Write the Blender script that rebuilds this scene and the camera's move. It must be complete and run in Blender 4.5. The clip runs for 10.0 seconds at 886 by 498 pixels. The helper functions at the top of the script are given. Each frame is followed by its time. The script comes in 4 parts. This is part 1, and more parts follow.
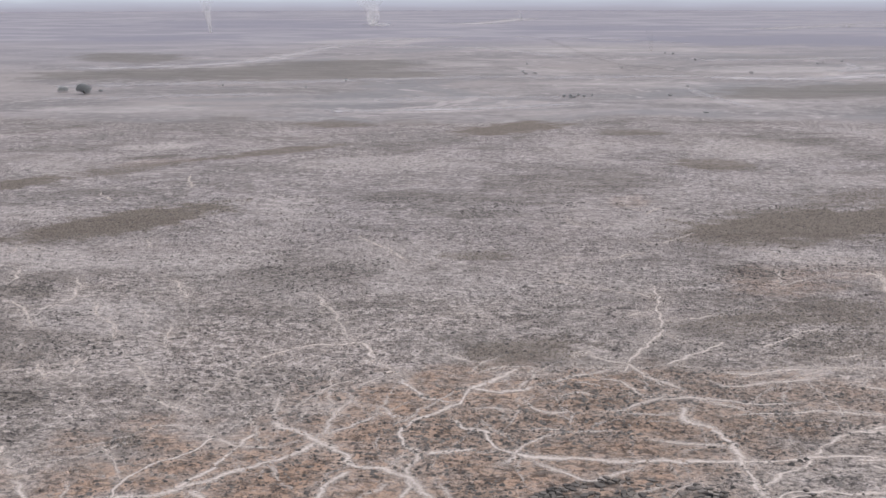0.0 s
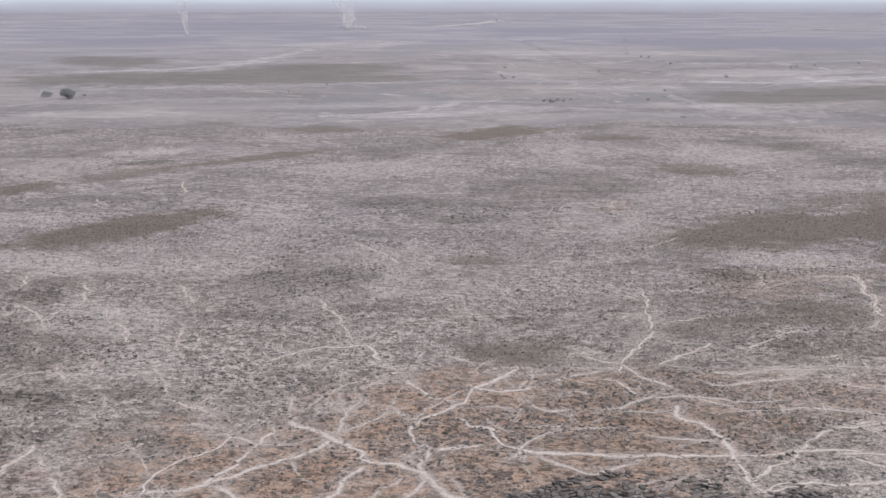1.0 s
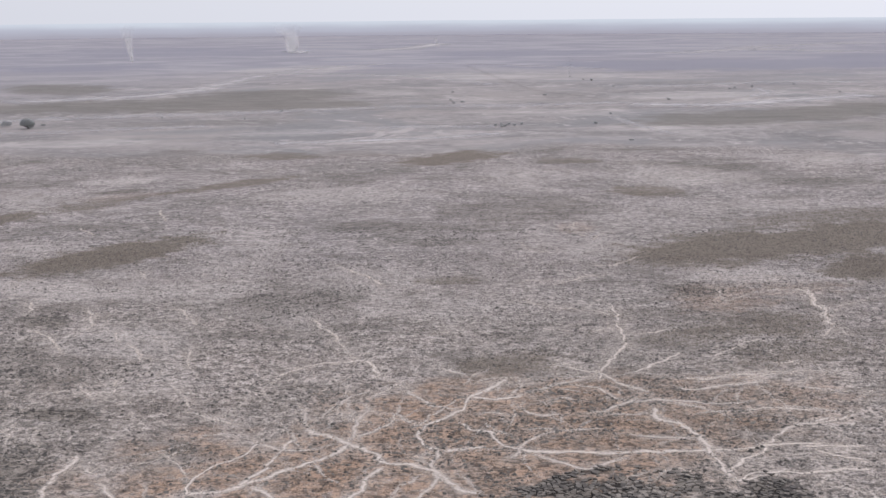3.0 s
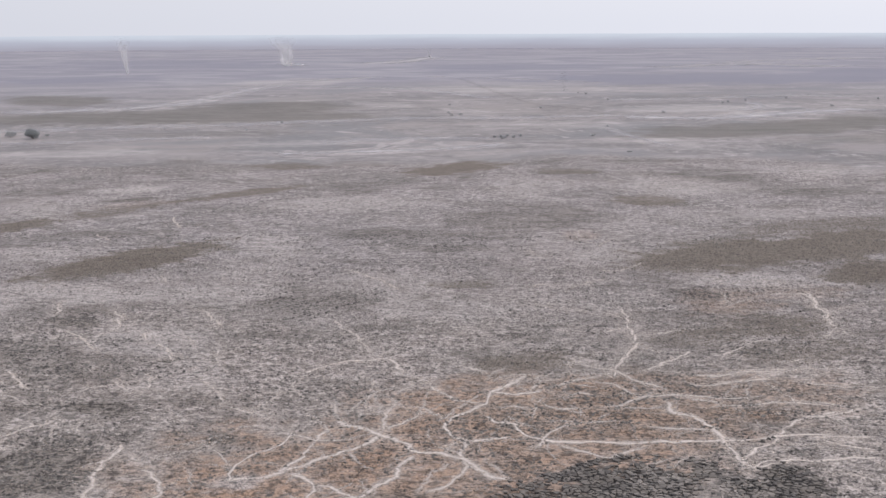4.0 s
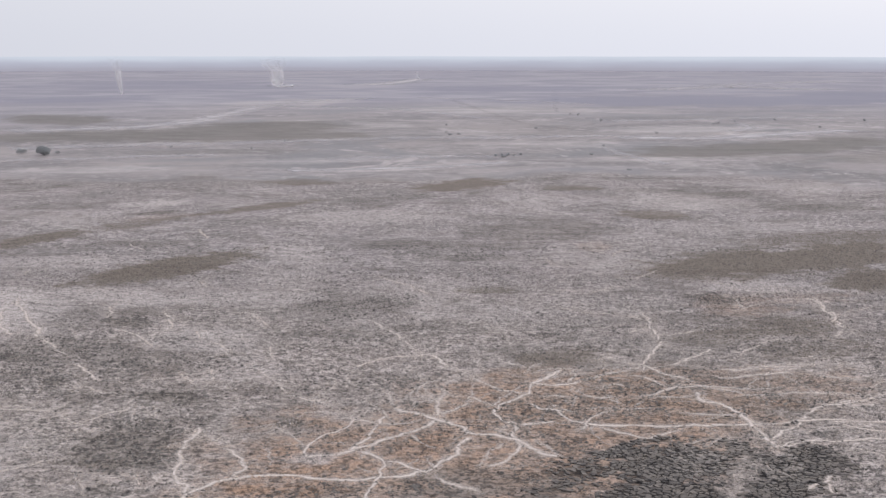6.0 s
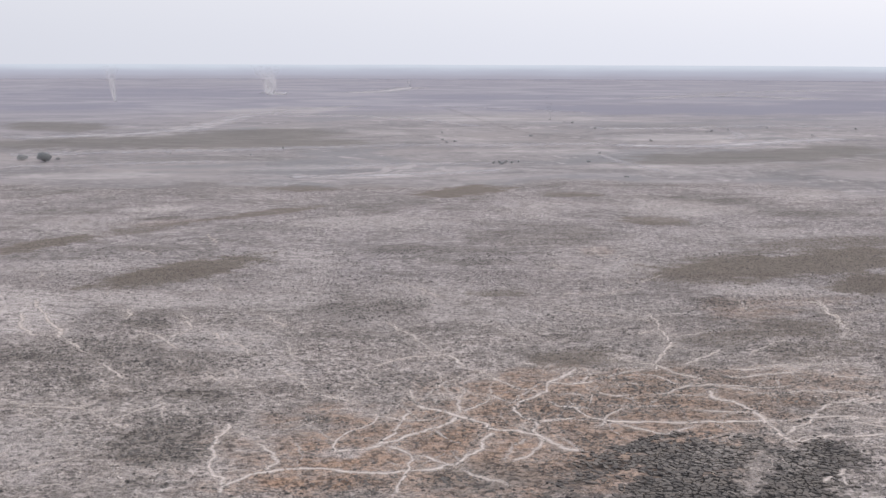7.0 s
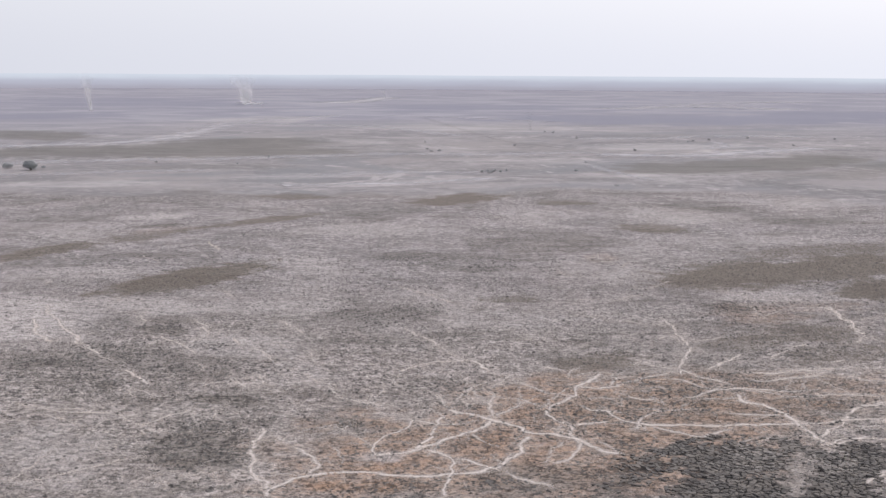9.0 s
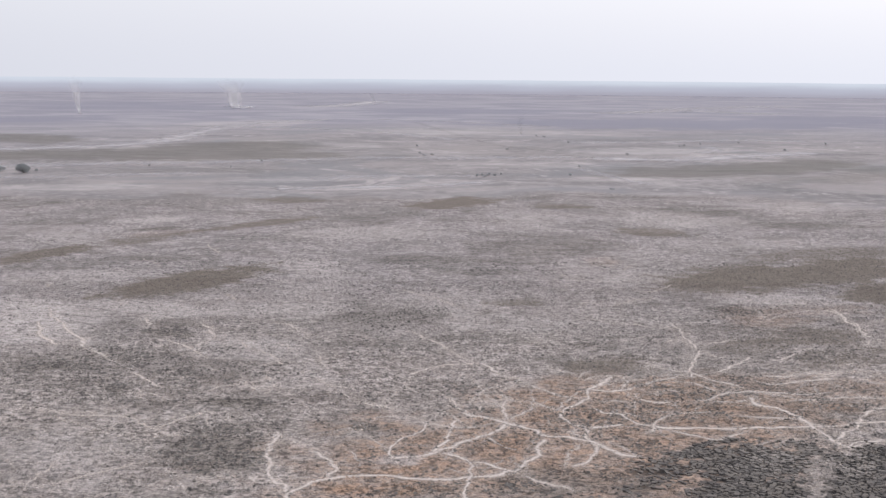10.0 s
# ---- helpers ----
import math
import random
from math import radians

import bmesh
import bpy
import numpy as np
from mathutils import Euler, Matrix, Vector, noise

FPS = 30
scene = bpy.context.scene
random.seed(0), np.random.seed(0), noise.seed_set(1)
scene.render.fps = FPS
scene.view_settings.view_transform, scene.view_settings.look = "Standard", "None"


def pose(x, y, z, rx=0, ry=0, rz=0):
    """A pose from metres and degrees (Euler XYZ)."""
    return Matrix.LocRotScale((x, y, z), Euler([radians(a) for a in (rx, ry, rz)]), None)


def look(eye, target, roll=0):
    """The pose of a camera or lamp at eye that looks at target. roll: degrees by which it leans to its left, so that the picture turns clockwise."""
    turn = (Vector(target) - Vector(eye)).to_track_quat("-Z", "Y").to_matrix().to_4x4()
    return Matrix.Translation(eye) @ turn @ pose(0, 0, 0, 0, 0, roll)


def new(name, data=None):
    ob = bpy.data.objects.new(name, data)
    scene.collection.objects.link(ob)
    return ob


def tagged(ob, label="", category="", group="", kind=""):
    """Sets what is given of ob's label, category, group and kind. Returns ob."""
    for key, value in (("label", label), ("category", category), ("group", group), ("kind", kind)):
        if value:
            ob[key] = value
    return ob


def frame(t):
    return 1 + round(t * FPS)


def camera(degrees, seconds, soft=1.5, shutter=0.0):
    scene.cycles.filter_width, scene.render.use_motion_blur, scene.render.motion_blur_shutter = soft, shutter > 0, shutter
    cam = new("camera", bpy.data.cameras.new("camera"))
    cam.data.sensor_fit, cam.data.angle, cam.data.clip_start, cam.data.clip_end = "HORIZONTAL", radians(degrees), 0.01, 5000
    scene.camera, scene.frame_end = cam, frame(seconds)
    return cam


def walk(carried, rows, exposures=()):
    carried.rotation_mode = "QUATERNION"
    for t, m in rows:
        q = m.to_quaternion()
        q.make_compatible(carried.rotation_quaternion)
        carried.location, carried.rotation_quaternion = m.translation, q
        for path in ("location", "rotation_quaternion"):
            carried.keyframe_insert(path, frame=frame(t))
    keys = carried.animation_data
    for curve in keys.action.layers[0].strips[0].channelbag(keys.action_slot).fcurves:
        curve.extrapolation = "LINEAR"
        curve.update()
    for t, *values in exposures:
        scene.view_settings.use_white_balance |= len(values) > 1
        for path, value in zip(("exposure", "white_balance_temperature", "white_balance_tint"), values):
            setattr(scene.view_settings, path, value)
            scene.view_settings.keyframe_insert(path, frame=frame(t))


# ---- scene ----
cam = camera(37.0, 10.0)
walk(cam, [
    (0, look((59.86, 76.79, 69.99), (46.977, 174.081, 50.790), -0.08)),
    (0.5, look((57.66, 70.33, 71.54), (45.647, 167.740, 52.382), -0.02)),
    (1, look((55.67, 64.50, 73.46), (44.780, 162.047, 54.312), -0.02)),
    (1.5, look((53.93, 58.46, 75.92), (44.628, 156.166, 56.778), -0.02)),
    (2, look((52.17, 52.34, 78.43), (44.358, 150.185, 59.305), -0.02)),
    (2.5, look((49.80, 46.05, 78.35), (42.767, 144.098, 59.965), -0.37)),
    (4, look((40.34, 26.52, 77.91), (34.726, 124.973, 61.311), -0.25)),
    (4.5, look((37.29, 19.89, 77.63), (31.875, 118.424, 61.480), -0.19)),
    (5, look((33.71, 13.97, 77.38), (28.645, 112.598, 61.661), -0.07)),
    (5.5, look((30.38, 8.11, 77.23), (25.724, 106.821, 61.904), -0.01)),
    (7, look((20.15, -6.21, 76.83), (16.754, 92.700, 62.493), 0.18)),
    (7.5, look((16.46, -7.42, 76.57), (13.636, 91.541, 62.469), 0.26)),
    (8, look((13.11, -7.13, 76.02), (10.855, 91.869, 62.101), 0.26)),
    (8.5, look((9.59, -6.83, 75.75), (7.911, 92.208, 62.001), 0.33)),
    (9, look((6.28, -6.56, 75.25), (5.178, 92.512, 61.727), 0.35)),
    (9.5, look((3.13, -6.20, 74.98), (2.579, 92.904, 61.639), 0.40)),
    (10, look((0.09, -5.66, 74.67), (0.052, 93.470, 61.475), 0.49)),
], [(0, -0.02), (2.5, -0.03), (4, -0.06), (5.5, -0.06), (7, -0.03), (8.5, 0.0), (10, 0.0)])

# ---- light: hazy bright overcast, weak sun from ahead and to the right ----
SUN_EL, SUN_AZ = radians(48), radians(62)   # azimuth clockwise from +y
world = bpy.data.worlds.new("hazy_sky")
scene.world = world
world.use_nodes = True
wn, wl = world.node_tree.nodes, world.node_tree.links
wn.clear()
sky = wn.new("ShaderNodeTexSky")
sky.sky_type, sky.sun_disc = "NISHITA", False
sky.sun_elevation, sky.sun_rotation = SUN_EL, SUN_AZ
sky.air_density, sky.dust_density, sky.ozone_density = 1.2, 6.0, 1.0
bg_sky = wn.new("ShaderNodeBackground")
bg_sky.inputs["Strength"].default_value = 0.06
veil = wn.new("ShaderNodeBackground")       # the white veil of thin cloud and dust
veil.inputs["Color"].default_value = (0.72, 0.738, 0.825, 1)
veil_dir = wn.new("ShaderNodeTexCoord")
veil_dot = wn.new("ShaderNodeVectorMath")   # the veil brightens gently towards the sun
veil_dot.operation = "DOT_PRODUCT"
veil_dot.inputs[1].default_value = (0.27 * math.sin(SUN_AZ), 0.27 * math.cos(SUN_AZ), 0.13)
veil_sum = wn.new("ShaderNodeMath")
veil_sum.operation = "ADD"
veil_sum.inputs[1].default_value = 0.935
wl.new(veil_dir.outputs["Generated"], veil_dot.inputs[0])
wl.new(veil_dot.outputs["Value"], veil_sum.inputs[0])
wl.new(veil_sum.outputs[0], veil.inputs["Strength"])
both = wn.new("ShaderNodeAddShader")
wout = wn.new("ShaderNodeOutputWorld")
wl.new(sky.outputs[0], bg_sky.inputs["Color"])
wl.new(bg_sky.outputs[0], both.inputs[0])
wl.new(veil.outputs[0], both.inputs[1])
wl.new(both.outputs[0], wout.inputs[0])

sun_data = bpy.data.lights.new("sun", "SUN")
sun_data.energy, sun_data.angle, sun_data.color = 1.1, radians(14), (1.0, 0.96, 0.9)
sun = new("sun", sun_data)
sun_from = Vector((math.sin(SUN_AZ) * math.cos(SUN_EL), math.cos(SUN_AZ) * math.cos(SUN_EL), math.sin(SUN_EL)))
sun.matrix_world = look(sun_from * 300, (0, 0, 0))


# ---- materials ----
class Nodes:
    """Short forms for building a node material."""

    def __init__(self, name):
        self.mat = bpy.data.materials.new(name)
        self.mat.use_nodes = True
        self.tree = self.mat.node_tree
        self.tree.nodes.clear()
        self.out = self.tree.nodes.new("ShaderNodeOutputMaterial")
        self.pos = self.tree.nodes.new("ShaderNodeNewGeometry").outputs["Position"]

    def put(self, socket, value):
        if isinstance(value, bpy.types.NodeSocket):
            self.tree.links.new(value, socket)
        elif isinstance(value, (tuple, list)) and len(value) == 3 and socket.type == "RGBA":
            socket.default_value = (*value, 1)
        else:
            socket.default_value = value

    def math(self, op, a, b=0.0, clamp=False):
        n = self.tree.nodes.new("ShaderNodeMath")
        n.operation, n.use_clamp = op, clamp
        self.put(n.inputs[0], a)
        self.put(n.inputs[1], b)
        return n.outputs[0]

    def scaled(self, x, y, z=1.0, turn=0.0):
        n = self.tree.nodes.new("ShaderNodeMapping")
        n.inputs["Scale"].default_value = (x, y, z)
        n.inputs["Rotation"].default_value = (0, 0, turn)
        self.put(n.inputs["Vector"], self.pos)
        return n.outputs[0]

    def noise(self, scale, detail=3.0, rough=0.55, vector=None, warp=0.0):
        n = self.tree.nodes.new("ShaderNodeTexNoise")
        self.put(n.inputs["Vector"], vector or self.pos)
        self.put(n.inputs["Scale"], scale)
        self.put(n.inputs["Detail"], detail)
        self.put(n.inputs["Roughness"], rough)
        self.put(n.inputs["Distortion"], warp)
        return n.outputs["Fac"]

    def cells(self, scale, feature="DISTANCE_TO_EDGE", vector=None):
        n = self.tree.nodes.new("ShaderNodeTexVoronoi")
        n.feature = feature
        self.put(n.inputs["Vector"], vector or self.pos)
        self.put(n.inputs["Scale"], scale)
        return n.outputs["Distance"]

    def ramp(self, value, low, high, a=0.0, b=1.0):
        n = self.tree.nodes.new("ShaderNodeMapRange")
        n.interpolation_type = "SMOOTHSTEP"
        for key, v in (("Value", value), ("From Min", low), ("From Max", high), ("To Min", a), ("To Max", b)):
            self.put(n.inputs[key], v)
        return n.outputs[0]

    def mix(self, fac, a, b):
        n = self.tree.nodes.new("ShaderNodeMix")
        n.data_type = "RGBA"
        self.put(n.inputs["Factor"], fac)
        self.put(n.inputs[6], a)
        self.put(n.inputs[7], b)
        return n.outputs[2]

    def attr(self, name):
        n = self.tree.nodes.new("ShaderNodeAttribute")
        n.attribute_name = name
        return n.outputs["Fac"]

    def own(self):
        return self.tree.nodes.new("ShaderNodeObjectInfo").outputs["Random"]

    def island(self):
        return self.tree.nodes.new("ShaderNodeNewGeometry").outputs["Random Per Island"]

    def bump(self, height, distance, strength=1.0):
        n = self.tree.nodes.new("ShaderNodeBump")
        self.put(n.inputs["Height"], height)
        self.put(n.inputs["Distance"], distance)
        self.put(n.inputs["Strength"], strength)
        return n.outputs[0]

    def surface(self, colour, rough=0.95, normal=None, alpha=None, gloss=0.1):
        n = self.tree.nodes.new("ShaderNodeBsdfPrincipled")
        self.put(n.inputs["Base Color"], colour)
        self.put(n.inputs["Roughness"], rough)
        self.put(n.inputs["Specular IOR Level"], gloss)
        if normal is not None:
            self.put(n.inputs["Normal"], normal)
        if alpha is not None:
            self.put(n.inputs["Alpha"], alpha)
        self.tree.links.new(n.outputs[0], self.out.inputs[0])
        return self.mat


def make_ground_material():
    """Dried clay plain: grey clay, salt bloom, grass, rusty soil, black clay with painted crack shade, burnt ground,
    haze in the far colours.
    """
    n = Nodes("dried_clay")
    streak = n.scaled(0.95, 0.75, 1.0, radians(9))
    furrow = n.scaled(0.5, 0.9, 1.0, radians(20))
    fine = n.noise(2.3, 4.0, 0.75, streak)
    mid = n.noise(0.42, 5.0, 0.7, streak, 0.6)
    broad = n.noise(0.035, 4.0, 0.6)
    huge = n.noise(0.006, 3.0, 0.55)
    rills = n.cells(0.42, "DISTANCE_TO_EDGE", n.scaled(1.0, 0.6, 1.0, radians(-28)))
    clay = n.mix(n.ramp(n.math("ADD", n.math("MULTIPLY", fine, 0.55), n.math("MULTIPLY", mid, 0.45)), 0.42, 0.58), (0.07, 0.062, 0.058), (0.36, 0.316, 0.29))
    clay = n.mix(n.ramp(broad, 0.38, 0.62, 0.0, 0.5), clay, (0.2, 0.184, 0.17))
    clay = n.mix(n.ramp(huge, 0.4, 0.65, 0.0, 0.35), clay, (0.256, 0.214, 0.2))
    # clay greyed and cooled with distance: aerial haze painted into its colour
    clay = n.mix(n.math("MULTIPLY", n.attr("haze_mid"), 0.55), clay, n.mix(n.ramp(n.math("ADD", n.math("MULTIPLY", fine, 0.5), n.math("MULTIPLY", n.noise(0.3, 6.0, 0.78, n.scaled(0.7, 0.8, 1.0, radians(-14))), 0.5)), 0.4, 0.6), (0.088, 0.082, 0.082), (0.365, 0.33, 0.342)))
    # salt bloom along rills and hoof lines
    bloom = n.math("MULTIPLY", n.ramp(rills, 0.02, 0.11, 1.0, 0.0), n.ramp(mid, 0.42, 0.62))
    salty = n.ramp(n.noise(0.022, 4.0, 0.6), 0.36, 0.6, 0.15, 0.9)
    strokes = n.ramp(n.noise(1.25, 4.0, 0.7, furrow, 1.0), 0.55, 0.63)
    bloom = n.math("MAXIMUM", bloom, n.math("MULTIPLY", strokes, 0.6))
    colour = n.mix(n.math("MULTIPLY", bloom, salty), clay, (0.544, 0.488, 0.452))
    # wind-laid streaks of pale silt and dark clay
    combed = n.noise(0.6, 7.0, 0.82, n.scaled(0.34, 0.8, 1.0, radians(5)), 1.1)
    mottled = n.noise(0.021, 6.0, 0.75, n.scaled(0.7, 0.55, 1.0, radians(-7)), 0.8)
    comb_here = n.ramp(n.noise(0.045, 4.0, 0.7), 0.36, 0.6, 0.45, 1.0)
    colour = n.mix(n.math("MULTIPLY", comb_here, n.ramp(combed, 0.52, 0.62, 0.0, 0.68)), colour, (0.48, 0.432, 0.416))
    colour = n.mix(n.math("MULTIPLY", comb_here, n.ramp(combed, 0.35, 0.46, 0.68, 0.0)), colour, (0.07, 0.062, 0.058))
    # the same painted haze grey again, over the streaked clay
    colour = n.mix(n.math("MULTIPLY", n.attr("haze_mid"), 0.45), colour, n.mix(n.ramp(combed, 0.44, 0.56), (0.088, 0.082, 0.082), (0.365, 0.33, 0.342)))
    colour = n.mix(n.math("MULTIPLY", n.attr("haze_mid"), n.ramp(mottled, 0.5, 0.6, 0.0, 0.5)), colour, n.mix(n.ramp(combed, 0.4, 0.6), (0.088, 0.082, 0.082), (0.2, 0.184, 0.17)))
    colour = n.mix(n.math("MULTIPLY", n.attr("haze_mid"), n.ramp(mottled, 0.36, 0.46, 0.4, 0.0)), colour, n.mix(n.ramp(combed, 0.42, 0.54), (0.2, 0.184, 0.17), (0.48, 0.432, 0.416)))
    # metre-wide clods and hollows: pale crusts and dark slots, longer and coarser further out
    near_d = n.noise(0.66, 3.0, 0.6, n.scaled(0.85, 0.95, 1.0, radians(14)), 0.9)
    near_l = n.noise(0.58, 3.0, 0.62, n.scaled(0.8, 0.95, 1.0, radians(-18)), 1.1)
    out_d = n.noise(0.72, 4.0, 0.68, n.scaled(0.9, 0.5, 1.0, radians(6)), 0.9)
    out_l = n.noise(0.64, 4.0, 0.68, n.scaled(0.9, 0.5, 1.0, radians(-9)), 1.1)
    away = n.attr("haze_mid")
    thick_here = n.ramp(n.noise(0.03, 4.0, 0.65, n.scaled(0.8, 0.7)), 0.38, 0.6, 0.5, 1.0)
    pale_clod = n.mix(away, n.ramp(near_l, 0.5, 0.62), n.ramp(out_l, 0.48, 0.64))
    dark_clod = n.mix(away, n.ramp(near_d, 0.53, 0.63), n.ramp(out_d, 0.52, 0.66))
    # tens of metres: browner churned ground beside paler crusted ground
    churned = n.noise(0.05, 5.0, 0.7, n.scaled(0.55, 0.8, 1.0, radians(-8)), 1.2)
    colour = n.mix(n.ramp(churned, 0.5, 0.64, 0.0, 0.5), colour, (0.13, 0.113, 0.103))
    pale_clod = n.math("MULTIPLY", pale_clod, n.ramp(churned, 0.44, 0.62, 1.0, 0.45))
    colour = n.mix(n.math("MULTIPLY", pale_clod, n.math("MULTIPLY", thick_here, 0.74)), colour, (0.52, 0.462, 0.442))
    colour = n.mix(n.math("MULTIPLY", dark_clod, n.math("MULTIPLY", thick_here, 0.84)), colour, (0.07, 0.064, 0.064))
    edge = n.math("ADD", n.math("MULTIPLY", n.noise(0.12, 4.0, 0.7), 0.9), -0.45)
    edge_fine = n.math("ADD", edge, n.math("MULTIPLY", n.math("SUBTRACT", fine, 0.5), 0.7))

    def zone(name, low=0.25, high=0.6, wobble=edge_fine):
        raw = n.attr(name)
        lifted = n.math("ADD", raw, n.math("MULTIPLY", wobble, n.ramp(raw, 0.0, 0.3)))
        return n.ramp(lifted, low, high)

    rusty = n.math("MULTIPLY", n.ramp(n.attr("orange"), 0.0, 1.0), n.ramp(n.math("ADD", n.noise(0.11, 6.0, 0.75), n.math("MULTIPLY", n.math("SUBTRACT", near_l, 0.5), 0.9)), 0.34, 0.6, 0.4, 1.0))
    colour = n.mix(n.math("MULTIPLY", rusty, 1.0), colour, n.mix(n.ramp(near_d, 0.42, 0.6), (0.37, 0.252, 0.184), (0.13, 0.092, 0.07)))
    colour = n.mix(n.math("MULTIPLY", zone("dark", 0.05, 1.0), 0.72), colour, n.mix(n.ramp(near_d, 0.4, 0.62), (0.21, 0.185, 0.166), (0.042, 0.037, 0.034)))
    # dust trodden off the trails
    dusty = n.math("MULTIPLY", n.attr("dusty"), n.ramp(n.math("ADD", n.math("MULTIPLY", n.noise(0.5, 5.0, 0.75), 0.7), n.math("MULTIPLY", fine, 0.3)), 0.38, 0.6, 0.1, 1.0))
    colour = n.mix(n.math("MULTIPLY", dusty, 0.46), colour, (0.48, 0.42, 0.38))
    # short open cracks and hoof holes, their shade painted dark, thick in some places and rare in others
    slots = n.ramp(n.noise(1.5, 3.0, 0.6, n.scaled(0.75, 0.9, 1.0, radians(16)), 0.6), 0.575, 0.62)
    slots = n.math("MULTIPLY", slots, n.ramp(n.math("ADD", n.noise(0.03, 4.0, 0.6), n.math("MULTIPLY", n.attr("dark"), 0.35)), 0.38, 0.62, 0.2, 1.0))
    slots = n.math("MULTIPLY", slots, n.ramp(n.attr("grass"), 0.2, 0.6, 1.0, 0.25))
    colour = n.mix(slots, colour, (0.055, 0.052, 0.052))
    # open dust flats further off: smooth and pale, tinted cooler as painted haze
    long_streak = n.noise(0.009, 5.0, 0.62, n.scaled(0.7, 1.1, 1.0, radians(14)), 0.8)
    flats = n.mix(n.ramp(long_streak, 0.38, 0.64), (0.196, 0.183, 0.186), (0.29, 0.266, 0.266))
    flats = n.mix(n.ramp(n.noise(0.05, 4.0, 0.7, n.scaled(0.4, 1.0, 1.0)), 0.45, 0.7, 0.0, 0.5), flats, (0.247, 0.222, 0.216))
    flats = n.mix(n.ramp(n.noise(0.022, 5.0, 0.7, n.scaled(0.6, 0.8, 1.0, radians(-8)), 1.0), 0.5, 0.68, 0.0, 0.55), flats, (0.146, 0.141, 0.148))
    flats = n.mix(n.ramp(n.noise(0.03, 4.0, 0.7, n.scaled(0.5, 0.8, 1.0, radians(5)), 1.0), 0.5, 0.68, 0.0, 0.55), flats, (0.396, 0.362, 0.36))
    flats = n.mix(n.ramp(n.noise(0.2, 5.0, 0.8, n.scaled(0.7, 0.6, 1.0, radians(10))), 0.47, 0.62, 0.0, 0.4), flats, (0.146, 0.141, 0.148))
    flats = n.mix(n.ramp(n.noise(0.19, 5.0, 0.8, n.scaled(0.6, 0.6, 1.0, radians(-6))), 0.49, 0.62, 0.0, 0.4), flats, (0.396, 0.362, 0.36))
    flats = n.mix(n.ramp(n.noise(0.005, 5.0, 0.65, n.scaled(0.8, 0.7), 0.6), 0.5, 0.62, 0.0, 0.7), flats, (0.3, 0.272, 0.268))
    flats = n.mix(n.ramp(n.noise(0.0065, 5.0, 0.7, n.scaled(0.7, 0.6, 1.0, radians(20)), 0.8), 0.5, 0.62, 0.0, 0.7), flats, (0.21, 0.206, 0.216))
    flats = n.mix(n.ramp(n.noise(0.03, 5.0, 0.8, n.scaled(0.5, 0.35, 1.0, radians(4)), 1.2), 0.56, 0.64, 0.0, 0.75), flats, (0.396, 0.362, 0.36))
    colour = n.mix(n.ramp(n.math("ADD", n.attr("flats"), n.math("MULTIPLY", edge, 0.4)), 0.3, 0.7), colour, flats)
    # distance haze painted as lilac over the far ground colour
    haze_lilac = n.mix(n.ramp(n.noise(0.008, 4.0, 0.65, n.scaled(0.6, 0.9, 1.0, radians(6)), 1.0), 0.4, 0.62), (0.238, 0.229, 0.262), (0.305, 0.291, 0.316))
    colour = n.mix(n.attr("haze_far"), colour, haze_lilac)
    crust = n.mix(n.ramp(n.math("ADD", n.math("MULTIPLY", combed, 0.5), n.math("MULTIPLY", n.mix(away, near_d, out_d), 0.5)), 0.44, 0.6), (0.52, 0.47, 0.452), (0.13, 0.12, 0.116))
    crust = n.mix(n.attr("flats"), crust, n.mix(n.ramp(long_streak, 0.4, 0.6), (0.34, 0.314, 0.312), (0.44, 0.408, 0.402)))
    colour = n.mix(n.math("MULTIPLY", zone("pale", 0.1, 0.9), 0.78), colour, crust)
    colour = n.mix(n.math("MULTIPLY", zone("grass", 0.1, 0.95), 0.9), colour,
                   n.mix(n.ramp(n.math("ADD", n.math("MULTIPLY", fine, 0.6), n.math("MULTIPLY", mid, 0.4)), 0.35, 0.65), (0.104, 0.087, 0.075), (0.189, 0.16, 0.138)))
    # burnt ground, its dark tone lifted and blued with painted haze
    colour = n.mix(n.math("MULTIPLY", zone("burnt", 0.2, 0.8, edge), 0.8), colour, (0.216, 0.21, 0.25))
    # far scrub, greyer than the near grass: distance haze in its colour
    colour = n.mix(n.math("MULTIPLY", zone("scrub", 0.1, 0.95, edge), 0.8), colour, n.mix(n.ramp(n.math("ADD", n.math("MULTIPLY", mid, 0.4), n.math("MULTIPLY", n.noise(0.05, 5.0, 0.75, n.scaled(0.4, 1.0)), 0.6)), 0.36, 0.64), (0.122, 0.113, 0.104), (0.19, 0.176, 0.166)))
    # crack floor between the plates: shade in the gaps painted near black
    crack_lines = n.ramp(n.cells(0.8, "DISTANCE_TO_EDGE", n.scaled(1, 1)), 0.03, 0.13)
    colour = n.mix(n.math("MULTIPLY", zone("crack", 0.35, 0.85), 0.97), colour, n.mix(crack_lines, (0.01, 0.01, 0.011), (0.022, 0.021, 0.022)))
    # sparse dark specks: dung, clods, and the painted shade of open cracks
    specks = n.math("MULTIPLY", n.ramp(n.noise(0.9, 2.0, 0.5), 0.64, 0.74), n.ramp(n.noise(0.05, 3.0), 0.42, 0.6, 0.1, 0.85))
    specks = n.math("MULTIPLY", specks, n.ramp(n.attr("flats"), 0.2, 0.8, 1.0, 0.1))
    colour = n.mix(specks, colour, (0.075, 0.07, 0.068))
    height = n.math("ADD", n.math("MULTIPLY", fine, 0.5), mid)
    return n.surface(colour, 0.97, n.bump(height, 0.5, 0.7), None, 0.05)


